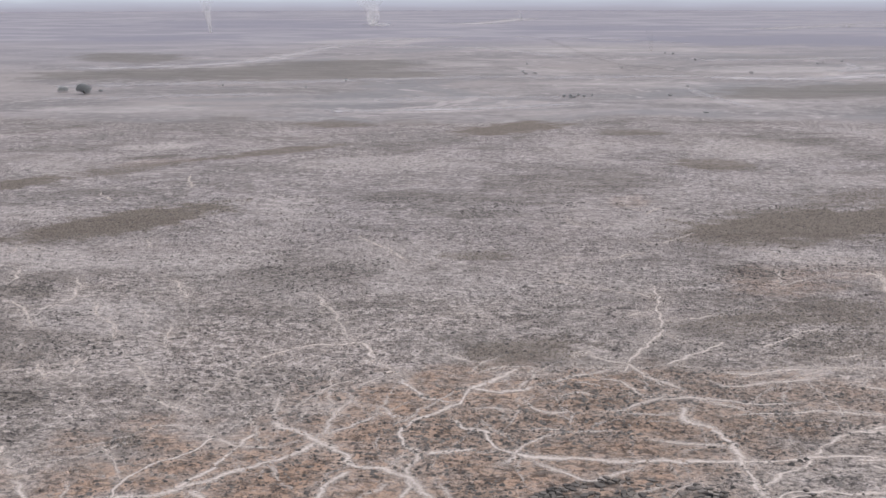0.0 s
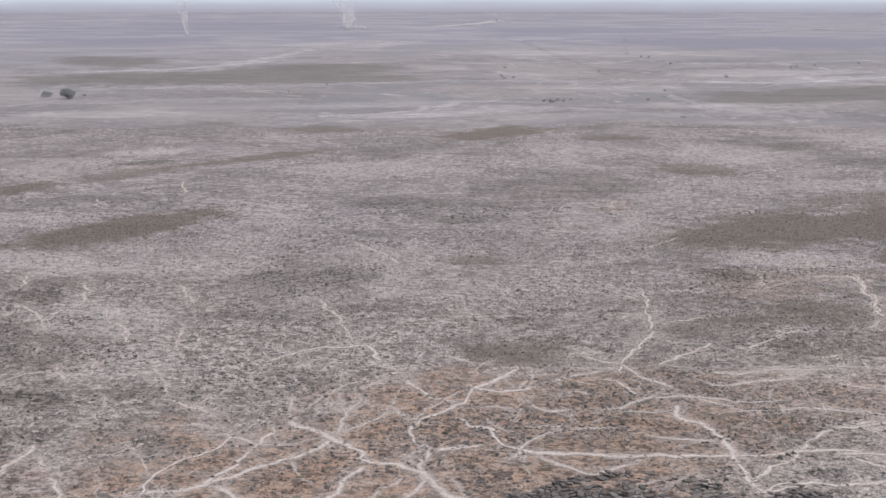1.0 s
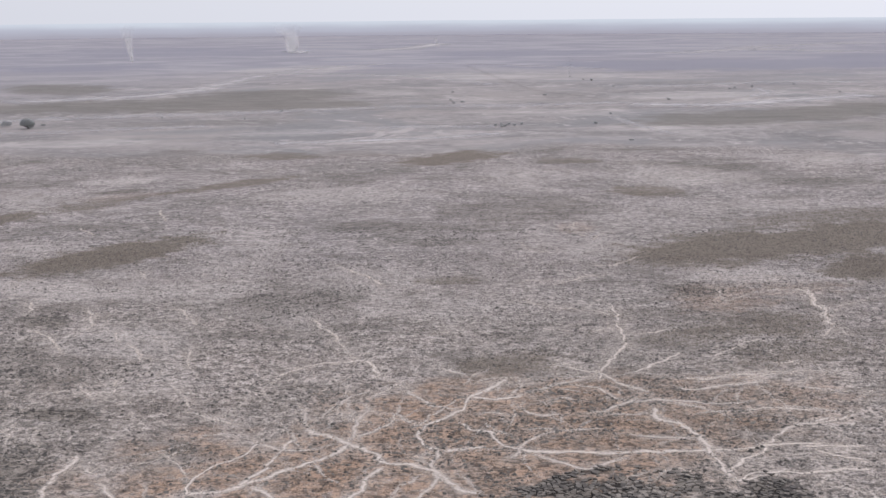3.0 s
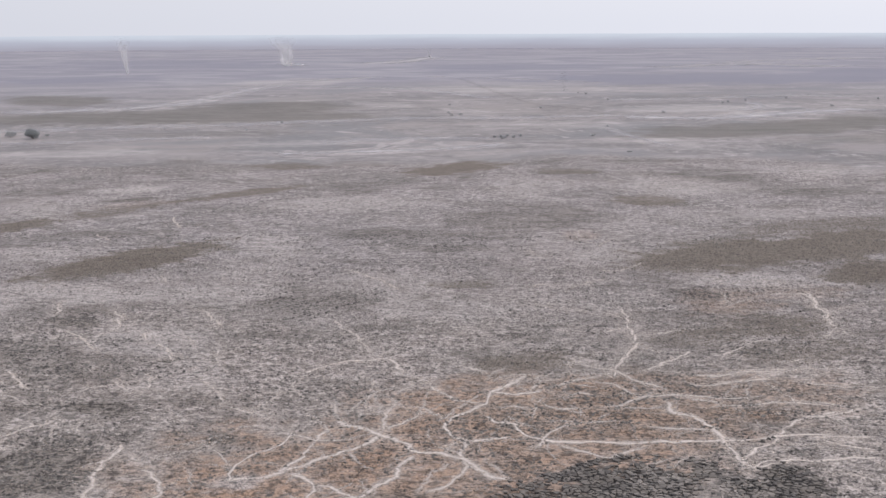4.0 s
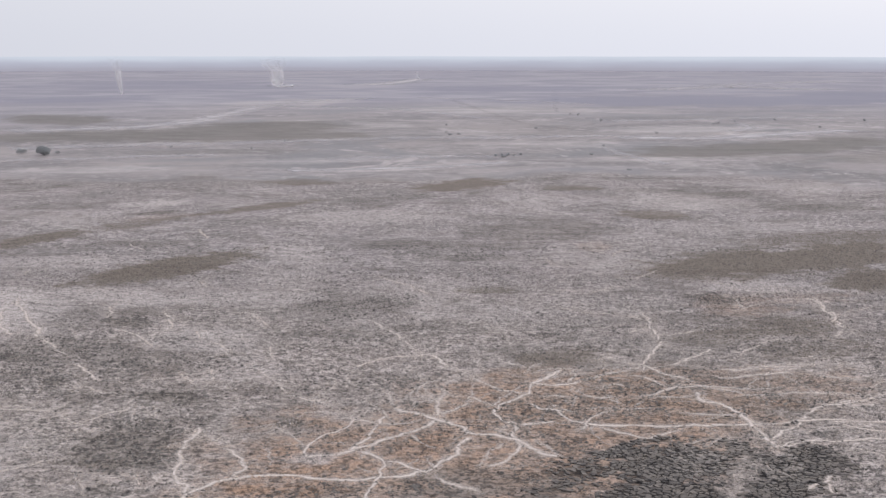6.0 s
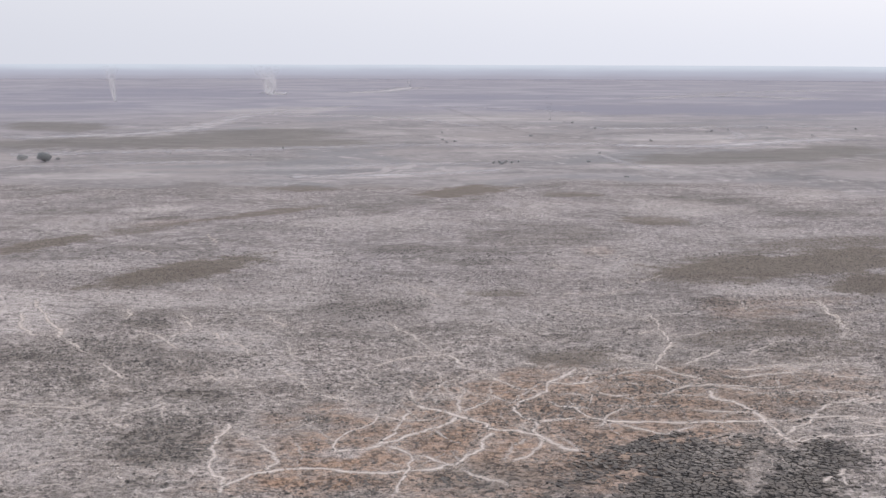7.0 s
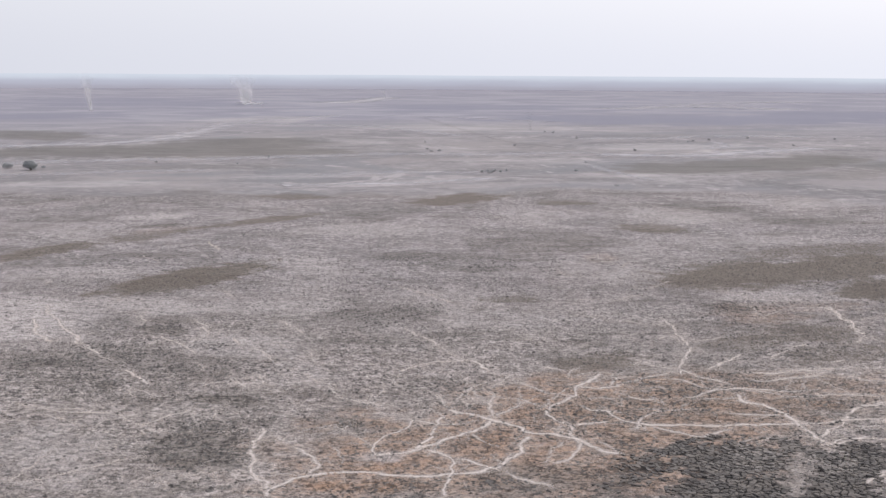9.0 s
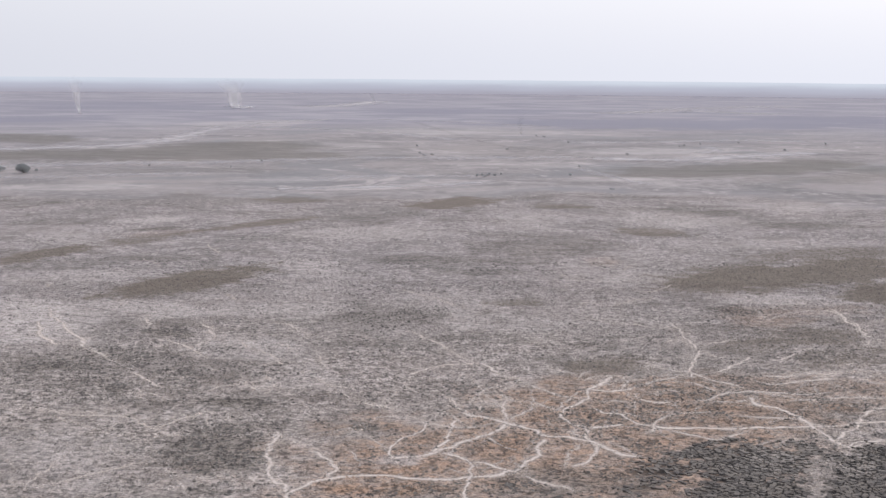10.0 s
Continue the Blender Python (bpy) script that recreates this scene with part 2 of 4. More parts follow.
def make_trail_material():
    """Trampled pale dust with crumbling edges."""
    n = Nodes("trampled_dust")
    across = n.math("ABSOLUTE", n.attr("across"))
    ragged = n.math("ADD", across, n.math("MULTIPLY", n.math("SUBTRACT", n.noise(2.0, 5.0, 0.78), 0.5), 2.3))
    patchy = n.ramp(n.noise(0.3, 4.0, 0.65), 0.32, 0.56, 0.82, 1.0)
    alpha = n.math("MULTIPLY", n.ramp(ragged, -0.15, 1.05, 1.0, 0.0), n.math("MULTIPLY", n.math("MULTIPLY", n.attr("worn"), 0.96), patchy))
    tint = n.mix(n.noise(0.06, 3.0), (0.57, 0.5, 0.455), (0.59, 0.535, 0.505))
    colour = n.mix(n.ramp(n.noise(1.8, 3.0, 0.6), 0.35, 0.7), tint, (0.48, 0.42, 0.38))
    return n.surface(colour, 0.97, n.bump(n.noise(2.2, 3.0), 0.12), alpha, 0.05)


def make_road_material():
    """Broad bands of pale grey dust blown along old vehicle tracks."""
    n = Nodes("pale_road_dust")
    ragged = n.math("ADD", n.math("ABSOLUTE", n.attr("across")), n.math("MULTIPLY", n.math("SUBTRACT", n.noise(0.05, 5.0, 0.7), 0.5), 1.8))
    alpha = n.math("MULTIPLY", n.ramp(ragged, -0.2, 1.0, 1.0, 0.0), n.attr("worn"))
    # pale dust shifted blue-grey, haze painted into the colour
    colour = n.mix(n.ramp(n.noise(0.03, 4.0, 0.65), 0.38, 0.62), (0.4, 0.383, 0.4), (0.5, 0.476, 0.484))
    return n.surface(colour, 0.97, None, alpha, 0.05)


def make_rut_material():
    """Dark damp clay pressed open by a wheel."""
    n = Nodes("dark_rut_clay")
    ragged = n.math("ADD", n.math("ABSOLUTE", n.attr("across")), n.math("MULTIPLY", n.math("SUBTRACT", n.noise(1.6, 5.0, 0.75), 0.5), 1.6))
    alpha = n.math("MULTIPLY", n.ramp(ragged, 0.2, 1.0, 1.0, 0.0), n.attr("worn"))
    return n.surface(n.mix(n.noise(1.4, 4.0), (0.07, 0.065, 0.062), (0.16, 0.147, 0.137)), 0.95, None, alpha, 0.05)


def make_plate_material():
    n = Nodes("black_clay_plate")
    tone = n.math("ADD", n.math("MULTIPLY", n.own(), 0.6), n.math("MULTIPLY", n.island(), 0.4))
    colour = n.mix(n.ramp(tone, 0.1, 0.9), (0.065, 0.059, 0.056), (0.27, 0.24, 0.218))
    colour = n.mix(n.ramp(n.noise(2.2, 4.0, 0.7), 0.45, 0.68, 0.0, 0.7), colour, (0.16, 0.146, 0.138))
    colour = n.mix(n.ramp(n.noise(0.16, 4.0, 0.7), 0.46, 0.62, 0.0, 0.6), colour, (0.15, 0.13, 0.115))
    return n.surface(colour, 0.9, n.bump(n.noise(5.0, 4.0), 0.05), None, 0.15)


def make_grain_material(name, a, b, scale=3.0, rough=0.95):
    n = Nodes(name)
    tone = n.math("ADD", n.math("MULTIPLY", n.noise(scale, 3.0), 0.6), n.math("MULTIPLY", n.island(), 0.5))
    return n.surface(n.mix(n.ramp(tone, 0.25, 0.85), a, b), rough, n.bump(n.noise(scale * 3, 3.0), 0.05))


def make_dust_material():
    """Airborne dust, thin and see-through, thicker near the ground."""
    n = Nodes("airborne_dust")
    wisps = n.ramp(n.noise(0.05, 3.0, 0.55, n.scaled(1.0, 1.0, 0.5), 0.4), 0.3, 0.7, 0.6, 1.0)
    alpha = n.math("MULTIPLY", n.attr("thick"), wisps)
    return n.surface((0.8, 0.78, 0.76), 1.0, None, alpha, 0.0)


def make_distance_material():
    """The last miles of plain under the horizon, their haze painted as a glowing gradient."""
    n = Nodes("hazed_distance")
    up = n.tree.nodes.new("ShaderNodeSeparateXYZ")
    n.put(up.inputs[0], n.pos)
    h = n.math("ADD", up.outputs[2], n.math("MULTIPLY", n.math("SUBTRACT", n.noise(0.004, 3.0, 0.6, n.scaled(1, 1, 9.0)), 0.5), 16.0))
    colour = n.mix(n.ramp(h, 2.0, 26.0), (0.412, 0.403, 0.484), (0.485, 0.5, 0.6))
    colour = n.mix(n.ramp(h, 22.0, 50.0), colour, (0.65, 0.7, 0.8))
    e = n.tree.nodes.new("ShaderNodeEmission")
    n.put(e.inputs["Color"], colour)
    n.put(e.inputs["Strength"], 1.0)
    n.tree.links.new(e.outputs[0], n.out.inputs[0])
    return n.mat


M_GROUND = make_ground_material()
M_TRAIL = make_trail_material()
M_ROAD = make_road_material()
M_RUT = make_rut_material()
M_PLATE = make_plate_material()
M_CLOD = make_grain_material("dry_dark_clod", (0.05, 0.047, 0.045), (0.16, 0.148, 0.14), 2.0)
M_TUFT = make_grain_material("dry_grass_tuft", (0.085, 0.075, 0.065), (0.2, 0.175, 0.15), 1.0)
# leaves lifted to pale grey: haze over the distance painted in
M_LEAF = make_grain_material("hazed_leaves", (0.26, 0.27, 0.272), (0.42, 0.427, 0.425), 0.8)
M_BARK = make_grain_material("grey_bark", (0.07, 0.062, 0.055), (0.17, 0.15, 0.135), 2.0)
M_DUST = make_dust_material()
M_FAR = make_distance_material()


# ---- helpers for meshes ----
def part(name, data, material, parent=None, label="", smooth=False):
    """Links a mesh or bmesh as one object, under a thing where one is given."""
    if isinstance(data, bmesh.types.BMesh):
        mesh = bpy.data.meshes.new(name)
        data.to_mesh(mesh)
        data.free()
        data = mesh
    if not data.materials:
        data.materials.append(material)
    if smooth:
        data.polygons.foreach_set("use_smooth", [True] * len(data.polygons))
    ob = new(name, data)
    if parent is not None:
        ob.parent = parent
    return tagged(ob, label) if label else ob


def mesh_of(name, verts, faces):
    mesh = bpy.data.meshes.new(name)
    mesh.from_pydata([tuple(v) for v in verts], [], faces)
    mesh.update()
    return mesh


def quads_mesh(name, co, quads):
    """A mesh from arrays of points and of four-cornered faces."""
    mesh = bpy.data.meshes.new(name)
    mesh.vertices.add(len(co))
    mesh.vertices.foreach_set("co", np.asarray(co, np.float32).ravel())
    k = quads.shape[1]
    mesh.loops.add(quads.size)
    mesh.loops.foreach_set("vertex_index", quads.astype(np.int32).ravel())
    mesh.polygons.add(len(quads))
    mesh.polygons.foreach_set("loop_start", np.arange(0, quads.size, k, dtype=np.int32))
    mesh.update(calc_edges=True)
    return mesh


def add_values(mesh, name, values):
    mesh.attributes.new(name, "FLOAT", "POINT").data.foreach_set("value", np.asarray(values, np.float32))


rng = np.random.default_rng(7)
LATTICE = rng.random((256, 256))


def lattice_noise(x, y, size):
    """Smooth noise between 0 and 1 with humps of about that many metres."""
    u, v = np.asarray(x, float) / size + 57.3, np.asarray(y, float) / size + 91.7
    i, j = np.floor(u).astype(int), np.floor(v).astype(int)
    a, b = u - i, v - j
    a, b = a * a * (3 - 2 * a), b * b * (3 - 2 * b)
    at = lambda p, q: LATTICE[p % 256, q % 256]
    return (at(i, j) * (1 - a) + at(i + 1, j) * a) * (1 - b) + (at(i, j + 1) * (1 - a) + at(i + 1, j + 1) * a) * b


def ground_height(x, y):
    """The plain's faint swells, in metres."""
    return 0.5 * (lattice_noise(x, y, 70) - 0.5) + 0.16 * (lattice_noise(x, y, 21) - 0.5)


# ---- where each kind of soil lies: centre, long half axis, deep half axis ----
PATCHES = []


def blob(kind, strength, cx, cy, ux, uy, vx, vy):
    PATCHES.append((kind, strength, cx, cy, ux, uy, vx, vy))


blob('grass', 0.95, -90, 462, 23, 29, -4, 19)
blob('grass', 0.9, -99, 446, 13, 7, -3, 12)
blob('grass', 0.8, -165, 524, 16, 31, -5, 15)
blob('grass', 0.5, -135, 581, 18, 22, -3, 14)
blob('grass', 0.8, -89, 644, 24, 29, -2, 12)
blob('grass', 0.65, -89, 770, 22, 2, -3, 21)
blob('grass', 0.95, 7, 760, 28, 22, -0, 30)
blob('grass', 0.6, 67, 745, 17, -5, 1, 16)
blob('grass', 0.7, 99, 624, 17, -6, 3, 18)
blob('grass', 0.95, 117, 483, 36, 5, 7, 32)
blob('grass', 0.95, 153, 499, 29, 10, 9, 32)
blob('grass', 0.9, 153, 447, 15, -2, 6, 20)
blob('grass', 0.8, 96, 468, 16, 1, 3, 18)
blob('grass', 0.5, 159, 547, 36, 11, 6, 21)
blob('grass', 0.6, 102, 367, 22, 7, 3, 14)
blob('grass', 0.5, 109, 342, 15, 4, 4, 14)
blob('grass', 0.45, 85, 355, 13, 4, 2, 9)
blob('grass', 0.65, 43, 330, 12.2, 4.5, 1.1, 11.2)
blob('grass', 0.55, 24, 424, 11, 1, 0, 7)
blob('grass', 0.4, -53, 780, 24, 2, -2, 21)
blob('dark', 0.5, -15, 397, 19, 1, -1, 23)
blob('dark', 0.6, 44, 567, 35, 10, 2, 38)
blob('dark', 0.45, 4, 521, 41, 2, -0, 13)
blob('dark', 0.9, -78, 367, 7, 0, -2, 7)
blob('dark', 0.45, -76, 324, 30.2, 7.8, -5.6, 21.7)
blob('dark', 0.95, -77, 300, 3.2, 0.1, -1.2, 4.4)
blob('dark', 0.95, -46, 287, 8.7, -1.7, -1.0, 5.1)
blob('dark', 0.5, -66, 288, 7.7, 0.3, -0.8, 3.1)
blob('dark', 0.85, -45, 251, 10.7, 3.6, -3.5, 16.5)
blob('dark', 0.55, -43, 224, 5.1, 0.2, -1.0, 4.4)
blob('dark', 0.85, -16, 268, 3.0, 0.1, -0.3, 3.1)
blob('dark', 0.7, -101, 322, 6.3, 2.9, -1.7, 5.1)
blob('dark', 0.55, 93, 412, 8, -4, 2, 8)
blob('dark', 0.6, 42, 355, 6, 0, 1, 6)
blob('dark', 0.6, 30, 231, 14.5, -1.1, 0.8, 9.3)
blob('dark', 0.7, 21, 231, 13.5, -0.8, 0.5, 11.3)
blob('dark', 0.4, 65, 288, 41.4, 1.6, 5.1, 28.0)
blob('dark', 0.45, -3, 224, 8.1, 0.3, -0.3, 5.7)
blob('dark', 0.35, -6, 292, 19.6, 0.8, -0.7, 13.0)
blob('dark', 0.5, 39, 253, 7.8, -1.3, 0.5, 4.7)
blob('orange', 0.75, 16, 248, 47.0, 1.7, 0.7, 30.6)
blob('dark', 0.45, 66, 239, 23.8, 0.9, 4.3, 19.6)
blob('dark', 0.4, -149, 766, 114, 23, -8, 41)
blob('dark', 0.7, 207, 830, 18, -6, 5, 20)
blob('dark', 0.5, 142, 714, 31, 2, 3, 15)
blob('dark', 0.5, 107, 732, 29, 2, 2, 12)
blob('dark', 0.9, -135, 620, 12, 5, -2, 7)
blob('dark', 0.5, 182, 662, 32, -8, 4, 15)
blob('dark', 0.5, 18, 491, 19, 1, 0, 9)
blob('dark', 0.5, -36, 339, 9, 0, -1, 5)
blob('dark', 0.5, 1, 308, 9.7, -3.1, -0.1, 4.1)
blob('dark', 0.5, 98, 345, 8, 0, 2, 6)
blob('dark', 0.7, 70, 739, 19, 1, 1, 10)
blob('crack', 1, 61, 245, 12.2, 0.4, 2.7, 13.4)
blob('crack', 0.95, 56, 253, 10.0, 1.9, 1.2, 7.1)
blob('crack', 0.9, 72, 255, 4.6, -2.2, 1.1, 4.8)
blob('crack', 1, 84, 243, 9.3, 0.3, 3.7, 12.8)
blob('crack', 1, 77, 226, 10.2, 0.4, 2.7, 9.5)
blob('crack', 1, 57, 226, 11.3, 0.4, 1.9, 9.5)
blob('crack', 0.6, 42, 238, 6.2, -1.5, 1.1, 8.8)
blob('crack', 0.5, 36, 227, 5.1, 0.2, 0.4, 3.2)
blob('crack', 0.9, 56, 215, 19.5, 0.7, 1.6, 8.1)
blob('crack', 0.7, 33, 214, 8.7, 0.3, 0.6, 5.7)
blob('orange', 0.8, 20, 298, 7.9, -1.3, 0.2, 6.5)
blob('orange', 0.9, 54, 275, 13.6, 0.5, 1.0, 6.5)
blob('orange', 0.75, 13, 258, 10.5, 3.7, 0.1, 9.9)
blob('orange', 1, -11, 231, 11.9, 1.8, -0.8, 9.3)
blob('orange', 0.6, -20, 236, 6.4, 0.2, -0.6, 4.9)
blob('orange', 0.65, 72, 272, 7.0, -1.1, 0.8, 3.6)
blob('orange', 0.6, 26, 287, 6.3, -1.3, 0.2, 4.0)
blob('orange', 0.8, 51, 283, 41.2, -2.3, 4.5, 32.4)
blob('orange', 0.55, 78, 300, 32.3, 1.3, 5.2, 24.2)
blob('orange', 0.6, 43, 225, 4.2, -0.8, 0.4, 2.5)
blob('orange', 0.45, 100, 402, 15, -3, 4, 19)
blob('orange', 0.35, 64, 524, 7, 0, 2, 16)
blob('orange', 0.3, -129, 602, 19, 10, -3, 13)
blob('orange', 0.35, 123, 418, 16, -3, 4, 15)
blob('orange', 0.5, -25, 222, 8.1, 0.3, -0.6, 3.7)
blob('pale', 0.9, -125, 387, 24, -3, -13, 38)
blob('pale', 0.6, -52, 345, 19, -2, -3, 16)
blob('pale', 0.6, -52, 405, 27, 1, -2, 14)
blob('pale', 0.5, -132, 469, 27, 7, -5, 18)
blob('pale', 0.5, 20, 389, 26, 1, 0, 16)
blob('pale', 0.6, -94, 407, 32, -3, -4, 16)
blob('pale', 0.35, -47, 448, 16, 1, -4, 36)
blob('pale', 0.45, -0, 422, 22, 1, -1, 23)
blob('pale', 0.65, 120, 434, 28, -3, 3, 13)
blob('pale', 0.55, 119, 684, 37, -8, 6, 35)
blob('pale', 0.5, -75, 245, 13.2, 0.5, -6.8, 20.6)
blob('pale', 0.4, -11, 374, 13, 1, -1, 17)
blob('pale', 0.7, -148, 658, 19, 6, -3, 13)
blob('pale', 0.4, -69, 419, 11, 1, -3, 15)
blob('pale', 0.4, -35, 313, 12.9, -1.9, -2.1, 14.9)
blob('pale', 0.4, 131, 582, 39, 2, 4, 20)
blob('pale', 0.5, 72, 480, 13, 1, 3, 22)
blob('pale', 0.5, -34, 613, 43, 7, -2, 26)
blob('pale', 0.35, -183, 603, 31, 11, -11, 34)
blob('pale', 0.6, -9, 244, 6.6, 0.2, -0.3, 3.7)
blob('pale', 0.8, -59, 854, 44, 12, -1, 17)
blob('pale', 0.6, 0, 890, 39, 17, -0, 23)
blob('pale', 0.5, 210, 759, 42, -16, 6, 23)
blob('pale', 0.5, -96, 919, 62, 25, -3, 25)
blob('pale', 0.55, 140, 921, 24, -27, 5, 34)
blob('pale', 0.6, -239, 843, 52, 13, -7, 25)
blob('pale', 0.7, -301, 1445, 12, 153, -15, 72)
blob('pale', 0.6, -283, 1901, 85, 100, -19, 124)
blob('pale', 0.6, 28, 1689, 146, -11, 1, 98)
blob('pale', 0.5, -94, 1367, 38, -28, -5, 64)
blob('pale', 0.5, 69, 1085, 57, 6, 3, 48)
blob('pale', 0.6, 221, 1303, 89, 29, 8, 49)
blob('pale', 0.6, 278, 1228, 73, 42, 9, 43)
blob('pale', 0.4, 507, 1710, 77, 11, 29, 100)
blob('scrub', 0.9, -234, 1180, 159, -7, -18, 89)
blob('scrub', 0.85, -214, 1300, 80, 30, -17, 98)
blob('scrub', 0.9, -355, 1151, 78, 9, -19, 61)
blob('scrub', 0.85, -460, 1448, 75, -28, -31, 97)
blob('scrub', 0.9, 220, 1042, 104, 35, 14, 69)
blob('scrub', 0.85, 302, 1116, 64, 41, 22, 86)
blob('scrub', 0.5, 268, 952, 63, 6, 11, 42)
blob('scrub', 0.6, 330, 1035, 32, 3, 23, 74)
blob('scrub', 0.5, -128, 1200, 51, -36, -7, 58)
blob('scrub', 0.4, -175, 999, 84, 20, -4, 23)
blob('scrub', 0.35, 224, 1526, 81, 11, 7, 53)
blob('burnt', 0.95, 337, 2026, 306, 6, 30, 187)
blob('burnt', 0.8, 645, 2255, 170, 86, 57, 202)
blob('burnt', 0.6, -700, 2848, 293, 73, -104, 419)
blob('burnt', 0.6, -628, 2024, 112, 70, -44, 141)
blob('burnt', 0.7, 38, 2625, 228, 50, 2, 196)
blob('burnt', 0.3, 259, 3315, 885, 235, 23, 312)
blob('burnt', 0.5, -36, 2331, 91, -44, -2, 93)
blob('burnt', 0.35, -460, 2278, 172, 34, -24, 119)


def soil(kind, x, y):
    """How strongly that kind of soil shows at the points, 0 to 1."""
    x, y = np.asarray(x, float), np.asarray(y, float)
    total = np.zeros_like(x)
    for k, strength, cx, cy, ux, uy, vx, vy in PATCHES:
        if k != kind:
            continue
        det = ux * vy - uy * vx
        a = ((x - cx) * vy - (y - cy) * vx) / det
        b = ((y - cy) * ux - (x - cx) * uy) / det
        size = max(6.0, 0.35 * math.hypot(vx, vy))
        q = np.sqrt(a * a + b * b) + 0.45 * (lattice_noise(x, y, size) - 0.5) + 0.45 * (lattice_noise(x, y, size * 0.4) - 0.5)
        t = np.clip((1.45 - q) / 0.85, 0, 1)
        total = np.maximum(total, strength * t * t * (3 - 2 * t))
    if kind == "crack":
        total = total * np.clip(2.05 - 1.9 * lattice_noise(x + 300, y, 11) + 0.8 * (lattice_noise(x, y + 300, 4) - 0.5), 0, 1)
    return total


def step(v, low, high):
    t = np.clip((v - low) / (high - low), 0, 1)
    return t * t * (3 - 2 * t)


# ---- ground: one sheet to the horizon ----
CX, CY = 30.0, 20.0
ahead = np.linspace(-38, 38, 620)
around = np.linspace(38, 322, 150)[1:-1]
theta = np.radians(np.concatenate([ahead, around]))
radius = np.concatenate([[0.01, 60.0, 120.0], np.geomspace(165, 1150, 300), np.geomspace(1150, 4900, 110)[1:], [6500.0]])
rr, tt = np.meshgrid(radius, theta, indexing="ij")
gx, gy = CX + rr * np.sin(tt), CY + rr * np.cos(tt)
nr, nt = gx.shape
gz = ground_height(gx, gy) * step(rr, 5000, 3500)
idx = np.arange(nr * nt).reshape(nr, nt)
nxt = np.roll(idx, -1, axis=1)
quads = np.stack([idx[:-1], idx[1:], nxt[1:], nxt[:-1]], -1).reshape(-1, 4)
ground_mesh = quads_mesh("ground", np.stack([gx, gy, gz], -1).reshape(-1, 3), quads)
px_, py_ = gx.ravel(), gy.ravel()


def add_soils(mesh, x, y):
    """Lays down the soil at each point of a mesh on the plain, and the painted-haze masks."""
    for kind in ("grass", "scrub", "dark", "crack", "orange", "pale", "burnt"):
        add_values(mesh, kind, soil(kind, x, y))
    border = y + 0.3 * np.maximum(x, 0) + 90 * (lattice_noise(x, y, 110) - 0.5) + 70 * (lattice_noise(x, y, 36) - 0.5)
    add_values(mesh, "flats", step(border, 740, 880))
    # masks for the haze painted into the soil colours, by distance
    add_values(mesh, "haze_mid", step(y + 120 * (lattice_noise(x, y, 90) - 0.5), 290, 560))
    add_values(mesh, "haze_far", step(np.hypot(x, y) + 500 * (lattice_noise(x, y, 400) - 0.5), 1250, 2300))


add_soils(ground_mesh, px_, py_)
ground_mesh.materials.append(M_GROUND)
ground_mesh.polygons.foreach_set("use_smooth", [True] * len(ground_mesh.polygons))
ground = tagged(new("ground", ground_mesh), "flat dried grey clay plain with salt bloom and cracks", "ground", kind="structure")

# glowing ring for the last stretch below the horizon, haze painted in its colour
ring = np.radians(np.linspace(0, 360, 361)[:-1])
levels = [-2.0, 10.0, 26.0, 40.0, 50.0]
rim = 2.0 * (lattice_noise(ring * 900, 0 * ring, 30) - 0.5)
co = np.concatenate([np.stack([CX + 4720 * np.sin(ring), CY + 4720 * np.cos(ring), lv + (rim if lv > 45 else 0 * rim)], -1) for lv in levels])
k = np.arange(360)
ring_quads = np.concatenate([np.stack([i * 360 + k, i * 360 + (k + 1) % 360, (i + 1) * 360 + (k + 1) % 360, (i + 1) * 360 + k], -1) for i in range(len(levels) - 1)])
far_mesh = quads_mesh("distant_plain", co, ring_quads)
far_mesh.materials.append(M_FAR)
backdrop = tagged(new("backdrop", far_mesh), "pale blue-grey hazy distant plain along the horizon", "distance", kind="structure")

# ---- game trails: pale trampled ribbons, a hand above the clay ----
TRAIL_COUNT, BRANCH_FROM = [0], []


